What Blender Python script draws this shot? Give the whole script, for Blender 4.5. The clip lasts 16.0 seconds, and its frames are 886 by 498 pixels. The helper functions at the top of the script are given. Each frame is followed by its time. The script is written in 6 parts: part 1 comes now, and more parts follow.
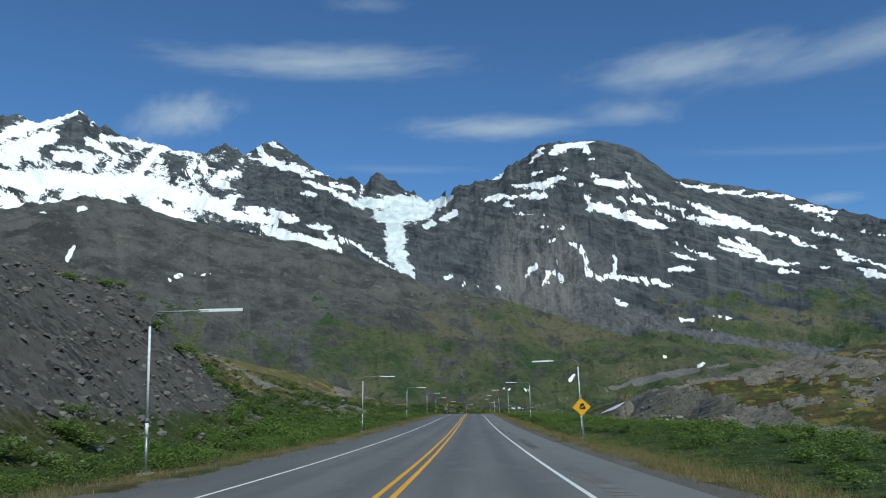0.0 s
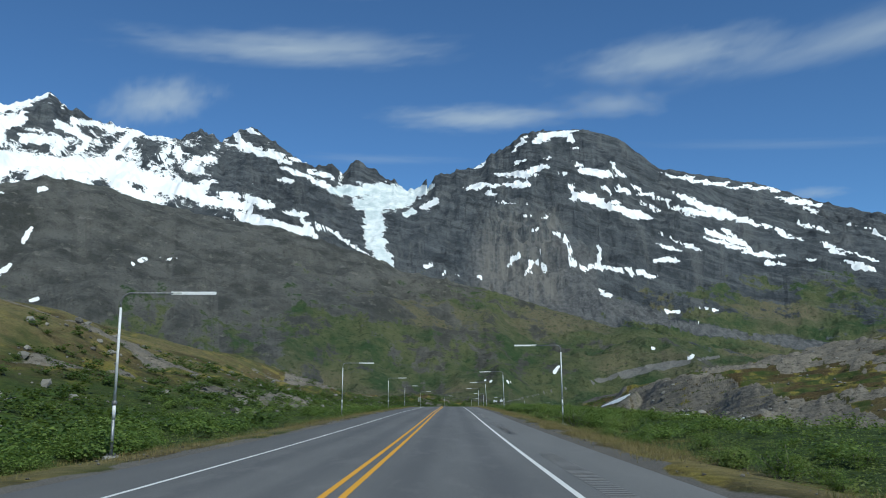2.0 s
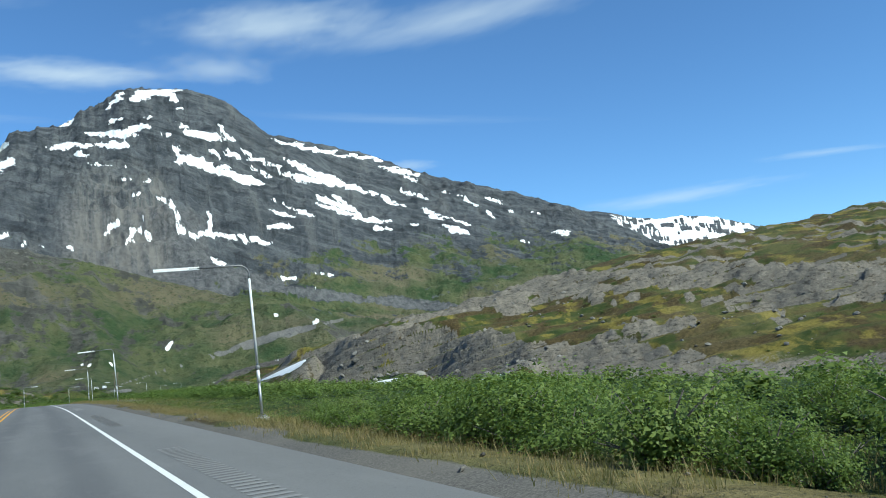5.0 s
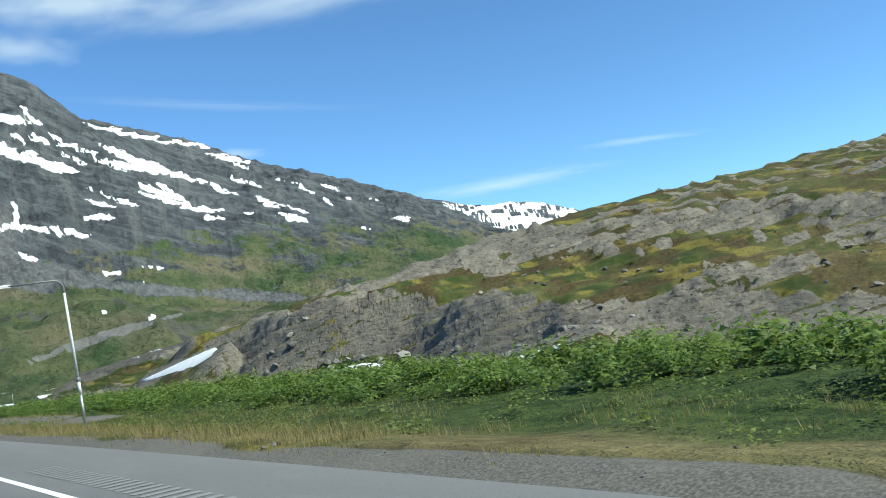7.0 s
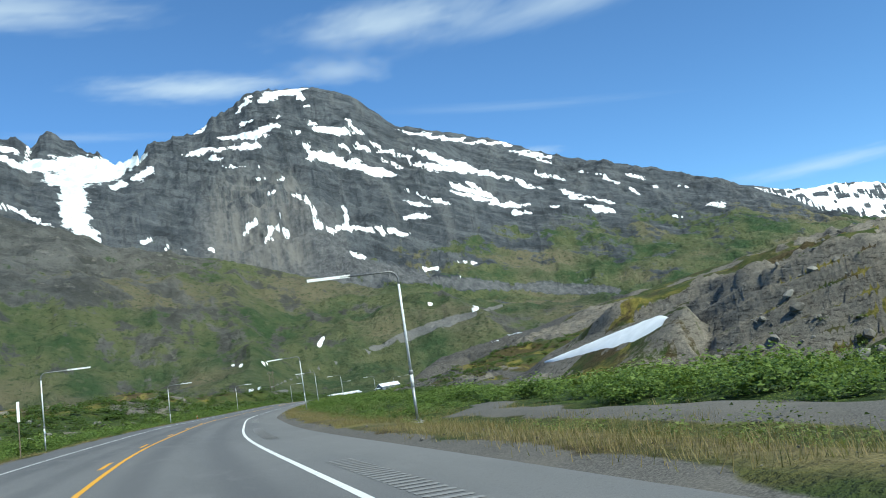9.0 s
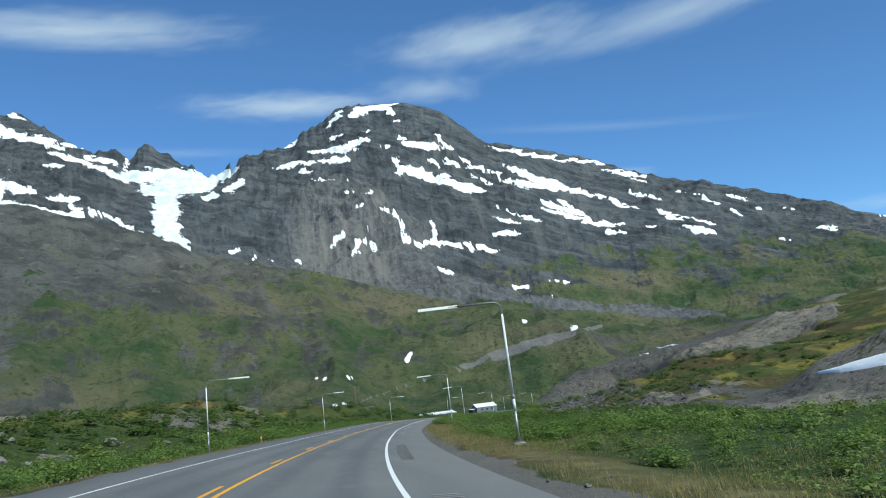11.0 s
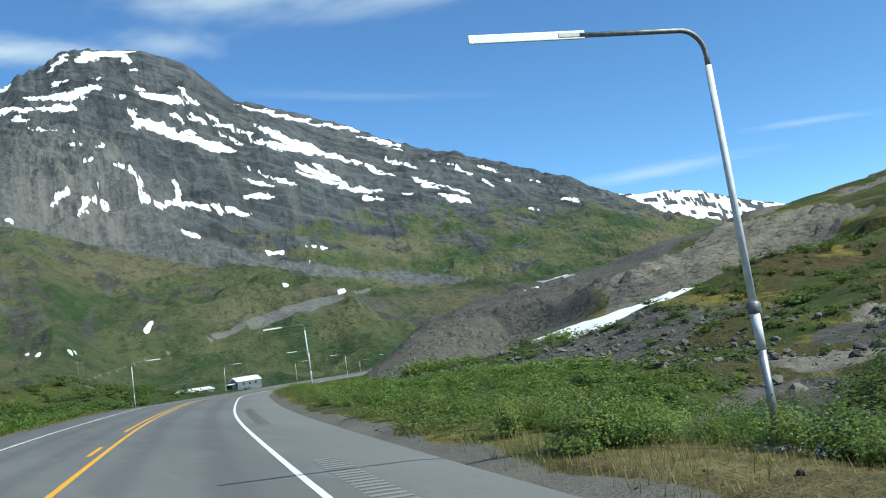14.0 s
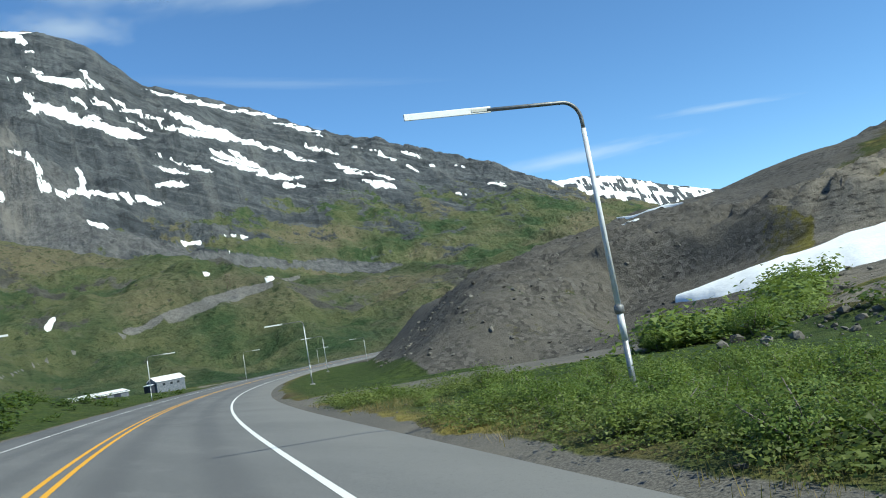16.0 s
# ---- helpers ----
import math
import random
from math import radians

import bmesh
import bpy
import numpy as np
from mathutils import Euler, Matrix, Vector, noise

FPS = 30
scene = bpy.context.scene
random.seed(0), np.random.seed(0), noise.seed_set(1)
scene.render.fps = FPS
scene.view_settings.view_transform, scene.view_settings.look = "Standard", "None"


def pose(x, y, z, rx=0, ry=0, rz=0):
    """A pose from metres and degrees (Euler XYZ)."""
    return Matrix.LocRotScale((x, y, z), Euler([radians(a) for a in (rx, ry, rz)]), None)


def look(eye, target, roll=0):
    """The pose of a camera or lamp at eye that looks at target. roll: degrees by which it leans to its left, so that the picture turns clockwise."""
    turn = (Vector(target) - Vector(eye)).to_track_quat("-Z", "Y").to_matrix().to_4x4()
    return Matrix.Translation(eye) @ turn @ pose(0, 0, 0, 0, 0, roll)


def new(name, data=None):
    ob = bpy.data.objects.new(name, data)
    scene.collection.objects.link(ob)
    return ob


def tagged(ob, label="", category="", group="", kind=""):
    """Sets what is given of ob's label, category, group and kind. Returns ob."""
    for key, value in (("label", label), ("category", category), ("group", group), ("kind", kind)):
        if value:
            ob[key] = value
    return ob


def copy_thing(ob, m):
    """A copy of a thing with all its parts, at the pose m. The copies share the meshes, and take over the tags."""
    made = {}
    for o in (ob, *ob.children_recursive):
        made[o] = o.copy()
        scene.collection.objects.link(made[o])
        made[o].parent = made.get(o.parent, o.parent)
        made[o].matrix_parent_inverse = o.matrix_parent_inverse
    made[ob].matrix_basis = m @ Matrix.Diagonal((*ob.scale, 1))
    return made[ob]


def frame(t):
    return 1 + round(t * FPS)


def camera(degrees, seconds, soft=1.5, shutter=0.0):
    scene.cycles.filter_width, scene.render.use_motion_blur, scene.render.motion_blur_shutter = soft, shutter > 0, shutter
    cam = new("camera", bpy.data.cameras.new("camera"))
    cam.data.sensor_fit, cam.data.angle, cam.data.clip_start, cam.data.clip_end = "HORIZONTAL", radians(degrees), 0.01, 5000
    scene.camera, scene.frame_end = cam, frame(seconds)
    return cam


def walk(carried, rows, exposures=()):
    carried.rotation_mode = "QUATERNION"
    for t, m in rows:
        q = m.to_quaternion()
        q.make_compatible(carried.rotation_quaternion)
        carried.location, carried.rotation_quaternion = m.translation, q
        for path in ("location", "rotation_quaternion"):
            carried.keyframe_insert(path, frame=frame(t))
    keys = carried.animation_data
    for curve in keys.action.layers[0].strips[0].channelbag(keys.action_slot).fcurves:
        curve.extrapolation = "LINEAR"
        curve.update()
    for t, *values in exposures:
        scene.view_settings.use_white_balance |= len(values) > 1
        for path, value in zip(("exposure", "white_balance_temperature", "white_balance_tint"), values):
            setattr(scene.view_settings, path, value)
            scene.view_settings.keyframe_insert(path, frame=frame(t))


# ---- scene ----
cam = camera(56.6, 16.0, 1.0)
PATH = [
    (0, (1.199, 2.155, -0.308), (1.175, 4.124, 0.044), -1.1),
    (0.5, (1.468, 15.539, -0.695), (1.419, 17.506, -0.338), -0.6),
    (1, (1.743, 29.276, -1.021), (1.691, 31.248, -0.689), -0.7),
    (1.5, (2.017, 43.297, -1.301), (2.002, 45.273, -0.992), -1.3),
    (2, (2.458, 57.512, -1.545), (2.48, 59.484, -1.21), -0.8),
    (2.5, (2.861, 71.863, -1.775), (2.929, 73.839, -1.474), -1.4),
    (3, (3.22, 86.291, -1.988), (3.388, 88.261, -1.69), -2.5),
    (3.5, (3.516, 100.751, -2.183), (3.876, 102.704, -1.95), -3.4),
    (4, (3.84, 115.205, -2.342), (4.395, 117.119, -2.174), -2.6),
    (4.5, (4.133, 129.623, -2.452), (4.862, 131.477, -2.274), -3.5),
    (5, (4.424, 143.982, -2.552), (5.351, 145.741, -2.335), -5.7),
    (5.2, (4.476, 149.705, -2.606), (5.479, 151.422, -2.393), -6),
    (7.3, (4.794, 208.857, -3.432), (6.069, 210.391, -3.287), -8.4),
    (7.5, (4.897, 214.394, -3.547), (6.151, 215.944, -3.393), -8.8),
    (8, (5.275, 228.166, -3.896), (6.399, 229.807, -3.693), -9.9),
    (8.5, (5.747, 241.842, -4.263), (6.644, 243.615, -4.036), -9.5),
    (9, (6.054, 255.435, -4.582), (6.708, 257.31, -4.343), -8.2),
    (9.5, (6.348, 268.954, -4.953), (6.881, 270.857, -4.645), -7),
    (9.7, (6.591, 274.341, -5.085), (7.071, 276.255, -4.761), -6.6),
    (11.8, (11.415, 330.446, -6.75), (11.885, 332.365, -6.438), -5.8),
    (12, (12.066, 335.761, -6.936), (12.588, 337.666, -6.62), -6.2),
    (12.5, (13.914, 349.036, -7.389), (14.57, 350.909, -7.142), -6.5),
    (13, (15.948, 362.297, -7.832), (16.786, 364.1, -7.619), -6.8),
    (13.5, (18.163, 375.544, -8.221), (19.137, 377.282, -8.044), -7.2),
    (14, (20.612, 388.774, -8.591), (21.635, 390.483, -8.41), -7.5),
    (14.5, (23.401, 401.979, -8.948), (24.481, 403.653, -8.768), -8.1),
    (15, (26.452, 415.146, -9.358), (27.609, 416.766, -9.168), -8.4),
    (15.5, (29.841, 428.257, -9.782), (31.05, 429.845, -9.66), -8),
    (16, (33.705, 441.291, -10.188), (34.89, 442.897, -10.057), -9.2),
]
EXPOSURES = [(0.0, -0.17, 6000, -3), (3.0, -0.15, 6000, -3), (5.0, 0.5, 6150, -6), (7.5, 0.78, 6500, -7), (8.5, 0.72, 6400, -7), (9.7, 0.4, 6050, -5), (12.0, 0.31, 6050, -6), (13.0, 0.42, 6150, -7), (13.8, 0.62, 6280, -7), (16.0, 0.58, 6450, -6)]
walk(cam, [(t, look(eye, target, roll)) for t, eye, target, roll in PATH], EXPOSURES)

# ---------------------------------------------------------------- light and sky
world = bpy.data.worlds.new("world")
scene.world = world
world.use_nodes = True
wn = world.node_tree.nodes
wl = world.node_tree.links
sky = wn.new("ShaderNodeTexSky")
sky.sky_type = "NISHITA"
sky.sun_disc = False
SUN_EL, SUN_AZ = 46.0, 152.0          # azimuth clockwise from +y
sky.sun_elevation, sky.sun_rotation = radians(SUN_EL), radians(SUN_AZ)
sky.altitude, sky.air_density, sky.dust_density, sky.ozone_density = 1800, 0.95, 0.0, 9.0
wn["Background"].inputs["Strength"].default_value = 0.125
wl.new(sky.outputs[0], wn["Background"].inputs["Color"])
sun = new("sun", bpy.data.lights.new("sun", "SUN"))
sun.data.energy, sun.data.angle, sun.data.color = 4.0, radians(0.53), (1.0, 0.945, 0.86)
sun_way = Vector((math.sin(radians(SUN_AZ)) * math.cos(radians(SUN_EL)), math.cos(radians(SUN_AZ)) * math.cos(radians(SUN_EL)), math.sin(radians(SUN_EL))))
sun.matrix_world = look((0, 0, 200), Vector((0, 0, 200)) - sun_way)


# ---------------------------------------------------------------- small tools
def smooth(a, b, v):
    t = np.clip((v - a) / (b - a), 0, 1)
    return t * t * (3 - 2 * t)


def hashed(ix, iy, k=0):
    h = (ix.astype(np.int64) * 374761393 + iy.astype(np.int64) * 668265263 + k * 2147483647) & 0xFFFFFFFF
    h = ((h ^ (h >> 13)) * 1274126177) & 0xFFFFFFFF
    return ((h ^ (h >> 16)) & 0xFFFFFF) / float(0xFFFFFF)


def vnoise(x, y, k=0):
    ix, iy = np.floor(x), np.floor(y)
    fx, fy = x - ix, y - iy
    fx, fy = fx * fx * fx * (fx * (fx * 6 - 15) + 10), fy * fy * fy * (fy * (fy * 6 - 15) + 10)
    a, b = hashed(ix, iy, k), hashed(ix + 1, iy, k)
    c, d = hashed(ix, iy + 1, k), hashed(ix + 1, iy + 1, k)
    return (a + (b - a) * fx) * (1 - fy) + (c + (d - c) * fx) * fy


def fbm(x, y, k=0, octaves=4, gain=0.5):
    out, amp, total = 0.0, 1.0, 0.0
    for o in range(octaves):
        out = out + amp * vnoise(x * 2**o + 17.3 * o, y * 2**o - 9.1 * o, k + o)
        total += amp
        amp *= gain
    return out / total


def ridged(x, y, k=0, octaves=4, gain=0.55):
    out, amp, total = 0.0, 1.0, 0.0
    for o in range(octaves):
        n = 1 - np.abs(2 * vnoise(x * 2**o + 31.7 * o, y * 2**o + 5.3 * o, k + o) - 1)
        out = out + amp * n * n
        total += amp
        amp *= gain
    return out / total


def cells(x, y, k=0):
    """Nearest and second distance of scattered points, and the nearest one's own number."""
    ix, iy = np.floor(x), np.floor(y)
    d1 = np.full(np.shape(x), 9.0)
    d2, own = d1.copy(), np.zeros(np.shape(x))
    for ox in (-1, 0, 1):
        for oy in (-1, 0, 1):
            cx, cy = ix + ox, iy + oy
            d = np.hypot(cx + hashed(cx, cy, k) - x, cy + hashed(cx, cy, k + 1) - y)
            near = d < d1
            d2 = np.where(near, d1, np.minimum(d2, d))
            own = np.where(near, hashed(cx, cy, k + 2), own)
            d1 = np.where(near, d, d1)
    return d1, d2, own


def mesh_object(name, verts, faces, material, attributes=(), smooth_shade=True):
    """A mesh from whole arrays; attributes: (name, values a vertex)."""
    me = bpy.data.meshes.new(name)
    verts = np.asarray(verts, np.float32)
    faces = np.asarray(faces, np.int32)
    n = faces.shape[1]
    me.vertices.add(len(verts))
    me.vertices.foreach_set("co", verts.ravel())
    me.loops.add(faces.size)
    me.loops.foreach_set("vertex_index", faces.ravel())
    me.polygons.add(len(faces))
    me.polygons.foreach_set("loop_start", np.arange(0, faces.size, n, dtype=np.int32))
    me.polygons.foreach_set("use_smooth", np.full(len(faces), smooth_shade))
    me.update(calc_edges=True)
    for key, values in attributes:
        a = me.attributes.new(key, "FLOAT", "POINT")
        a.data.foreach_set("value", np.asarray(values, np.float32).ravel())
    me.materials.append(material)
    return new(name, me)


def grid_faces(rows, cols, keep=None):
    i = np.arange(rows * cols).reshape(rows, cols)
    q = np.stack([i[:-1, :-1], i[:-1, 1:], i[1:, 1:], i[1:, :-1]], -1).reshape(-1, 4)
    return q if keep is None else q[keep.ravel()]


def part(name, bm, material, parent, label=""):
    me = bpy.data.meshes.new(name)
    bm.to_mesh(me)
    bm.free()
    me.materials.append(material)
    ob = new(name, me)
    ob.parent = parent
    return tagged(ob, label)


# ---------------------------------------------------------------- materials
class Nodes:
    """A short way to write node materials."""

    def __init__(self, name, rough=0.8, spec=0.3):
        self.mat = bpy.data.materials.new(name)
        self.mat.use_nodes = True
        self.n, self.l = self.mat.node_tree.nodes, self.mat.node_tree.links
        self.shader = self.n["Principled BSDF"]
        self.shader.inputs["Roughness"].default_value = rough
        self.shader.inputs["Specular IOR Level"].default_value = spec

    def put(self, socket, value):
        if hasattr(value, "node"):
            self.l.new(value, socket)
        else:
            socket.default_value = value

    def place(self):
        return self.n.new("ShaderNodeNewGeometry").outputs["Position"]

    def local(self):
        return self.n.new("ShaderNodeTexCoord").outputs["Object"]

    def scaled(self, v, s):
        m = self.n.new("ShaderNodeMapping")
        m.inputs["Scale"].default_value = s
        self.l.new(v, m.inputs["Vector"])
        return m.outputs[0]

    def noise(self, v, scale, detail=4, rough=0.55, distort=0.0):
        t = self.n.new("ShaderNodeTexNoise")
        t.inputs["Scale"].default_value, t.inputs["Detail"].default_value = scale, detail
        t.inputs["Roughness"].default_value, t.inputs["Distortion"].default_value = rough, distort
        self.l.new(v, t.inputs["Vector"])
        return t.outputs["Fac"]

    def voronoi(self, v, scale, feature="F1", out="Distance"):
        t = self.n.new("ShaderNodeTexVoronoi")
        t.feature = feature
        t.inputs["Scale"].default_value = scale
        self.l.new(v, t.inputs["Vector"])
        return t.outputs[out]

    def attr(self, name):
        a = self.n.new("ShaderNodeAttribute")
        a.attribute_name = name
        return a.outputs["Fac"]

    def random(self):
        return self.n.new("ShaderNodeObjectInfo").outputs["Random"]

    def island(self):
        return self.n.new("ShaderNodeNewGeometry").outputs["Random Per Island"]

    def math(self, op, a, b=0.0, c=0.0):
        m = self.n.new("ShaderNodeMath")
        m.operation = op
        for s, v in zip(m.inputs, (a, b, c)):
            self.put(s, v)
        return m.outputs[0]

    def ramp(self, v, a, b, lo=0.0, hi=1.0):
        m = self.n.new("ShaderNodeMapRange")
        m.interpolation_type = "SMOOTHSTEP"
        for s, x in zip(m.inputs, (v, a, b, lo, hi)):
            self.put(s, x)
        return m.outputs[0]

    def mix(self, f, a, b):
        m = self.n.new("ShaderNodeMix")
        m.data_type = "RGBA"
        self.put(m.inputs[0], f)
        self.put(m.inputs[6], a if hasattr(a, "node") else (*a, 1))
        self.put(m.inputs[7], b if hasattr(b, "node") else (*b, 1))
        return m.outputs[2]

    def bump(self, height, strength=0.5, distance=0.05, under=None):
        b = self.n.new("ShaderNodeBump")
        b.inputs["Strength"].default_value, b.inputs["Distance"].default_value = strength, distance
        self.l.new(height, b.inputs["Height"])
        if under is not None:
            self.l.new(under, b.inputs["Normal"])
        self.l.new(b.outputs[0], self.shader.inputs["Normal"])
        return b.outputs[0]

    def done(self, colour, rough=None):
        self.put(self.shader.inputs["Base Color"], colour if hasattr(colour, "node") else (*colour, 1))
        if rough is not None:
            self.put(self.shader.inputs["Roughness"], rough)
        return self.mat


def mountain_material():
    m = Nodes("mountain_rock", 0.9, 0.12)
    p = m.place()
    big, mid, fine = m.noise(p, 0.004, 5), m.noise(p, 0.02, 8, 0.68), m.noise(p, 0.09, 6, 0.72)
    grit, spot = m.noise(p, 0.30, 4, 0.7), m.noise(p, 0.055, 6, 0.68)
    # runnels down the fall line, from the bearing and the distance of each place
    fall = m.n.new("ShaderNodeCombineXYZ")
    m.put(fall.inputs[0], m.math("MULTIPLY", m.attr("bearing"), 30.0))
    m.put(fall.inputs[1], m.math("ADD", m.math("MULTIPLY", m.attr("range"), 0.14), m.math("MULTIPLY", big, 90.0)))
    f = fall.outputs[0]
    runnel = m.noise(f, 0.021, 7, 0.66, 0.5)
    rill = m.noise(f, 0.075, 6, 0.68, 0.4)
    tilt = m.n.new("ShaderNodeMapping")
    tilt.inputs["Rotation"].default_value = (0.0, radians(-21), radians(12))
    m.l.new(p, tilt.inputs["Vector"])
    strata = m.noise(m.scaled(tilt.outputs[0], (0.0055, 0.012, 0.055)), 1.0, 6, 0.68, 0.35)
    rock = m.mix(m.ramp(mid, 0.36, 0.66), (0.062, 0.070, 0.078), (0.130, 0.140, 0.148))
    rock = m.mix(m.ramp(strata, 0.50, 0.64, 0, 0.65), rock, (0.175, 0.183, 0.187))
    rock = m.mix(m.ramp(strata, 0.46, 0.36, 0, 0.7), rock, (0.040, 0.044, 0.049))
    rock = m.mix(m.ramp(runnel, 0.52, 0.64, 0, 0.5), rock, (0.185, 0.186, 0.180))
    rock = m.mix(m.ramp(rill, 0.46, 0.38, 0, 0.45), rock, (0.040, 0.044, 0.048))
    rock = m.mix(m.ramp(grit, 0.50, 0.66, 0, 0.45), rock, (0.036, 0.038, 0.041))
    heath = m.mix(m.ramp(mid, 0.38, 0.62), (0.078, 0.078, 0.066), (0.168, 0.160, 0.138))
    heath = m.mix(m.ramp(runnel, 0.50, 0.64, 0, 0.22), heath, (0.21, 0.198, 0.172))
    heath = m.mix(m.ramp(rill, 0.47, 0.39, 0, 0.10), heath, (0.060, 0.063, 0.050))
    heath = m.mix(m.ramp(spot, 0.56, 0.66, 0, 0.6), heath, (0.30, 0.28, 0.235))
    heath = m.mix(m.ramp(grit, 0.54, 0.66, 0, 0.5), heath, (0.03, 0.031, 0.024))
    rock = m.mix(m.attr("front"), rock, heath)
    rock = m.mix(m.ramp(m.attr("scree"), 0.3, 0.8), rock, m.mix(m.ramp(fine, 0.35, 0.65), (0.10, 0.103, 0.107), (0.19, 0.19, 0.187)))
    pale = m.math("MULTIPLY", m.attr("pale"), m.ramp(m.math("ADD", m.math("MULTIPLY", rill, 0.7), m.math("MULTIPLY", runnel, 0.5)), 0.50, 0.70))
    rock = m.mix(pale, rock, (0.25, 0.236, 0.21))
    green = m.math("ADD", m.attr("green"), m.math("MULTIPLY", m.math("SUBTRACT", m.math("ADD", m.math("MULTIPLY", mid, 0.75), m.math("MULTIPLY", runnel, 0.4)), 0.58), 1.8))
    leaf = m.mix(m.ramp(m.noise(p, 0.011, 6, 0.65), 0.38, 0.62), (0.050, 0.086, 0.036), (0.130, 0.140, 0.066))
    leaf = m.mix(m.ramp(big, 0.48, 0.62, 0, 0.75), leaf, (0.192, 0.162, 0.104))
    leaf = m.mix(m.ramp(fine, 0.50, 0.75, 0, 0.5), leaf, (0.21, 0.195, 0.12))
    leaf = m.mix(m.ramp(m.noise(p, 0.16, 5, 0.72), 0.53, 0.62, 0, 0.7), leaf, (0.036, 0.064, 0.025))
    green = m.math("ADD", green, m.math("MULTIPLY", m.math("SUBTRACT", spot, 0.5), 0.9))
    ground = m.mix(m.ramp(green, 0.42, 0.56), rock, leaf)
    ground = m.mix(m.ramp(m.math("ADD", m.attr("track"), m.math("MULTIPLY", m.math("SUBTRACT", fine, 0.5), 0.4)), 0.42, 0.56), ground, m.mix(fine, (0.19, 0.185, 0.17), (0.27, 0.26, 0.24)))
    edge = m.math("ADD", m.attr("snow"), m.math("ADD", m.math("MULTIPLY", m.math("SUBTRACT", m.noise(p, 0.05, 7, 0.72), 0.5), 0.75), m.math("MULTIPLY", m.math("SUBTRACT", strata, 0.5), 0.85)))
    snow = m.ramp(edge, 0.455, 0.55)
    white = m.mix(m.noise(p, 0.01, 4), (0.92, 0.915, 0.90), (0.96, 0.955, 0.94))
    ice_n = m.noise(m.scaled(p, (0.03, 0.012, 0.03)), 1.0, 6, 0.7)
    ice = m.mix(m.ramp(ice_n, 0.35, 0.65), (0.54, 0.61, 0.61), (0.80, 0.83, 0.82))
    white = m.mix(m.attr("ice"), white, ice)
    colour = m.mix(snow, ground, white)
    bare = m.math("SUBTRACT", 1.0, m.math("MULTIPLY", snow, 0.8))
    h = m.math("ADD", m.noise(p, 0.035, 8, 0.72), m.math("MULTIPLY", m.math("SUBTRACT", m.math("ADD", runnel, m.math("MULTIPLY", rill, 0.4)), 0.7), m.math("SUBTRACT", 0.7, m.math("MULTIPLY", m.attr("front"), 0.5))))
    b = m.bump(m.math("MULTIPLY", m.math("SUBTRACT", h, 0.5), bare), 1.0, 17.0)
    m.bump(ice_n, 0.35, 6.0, b)
    return m.done(colour)


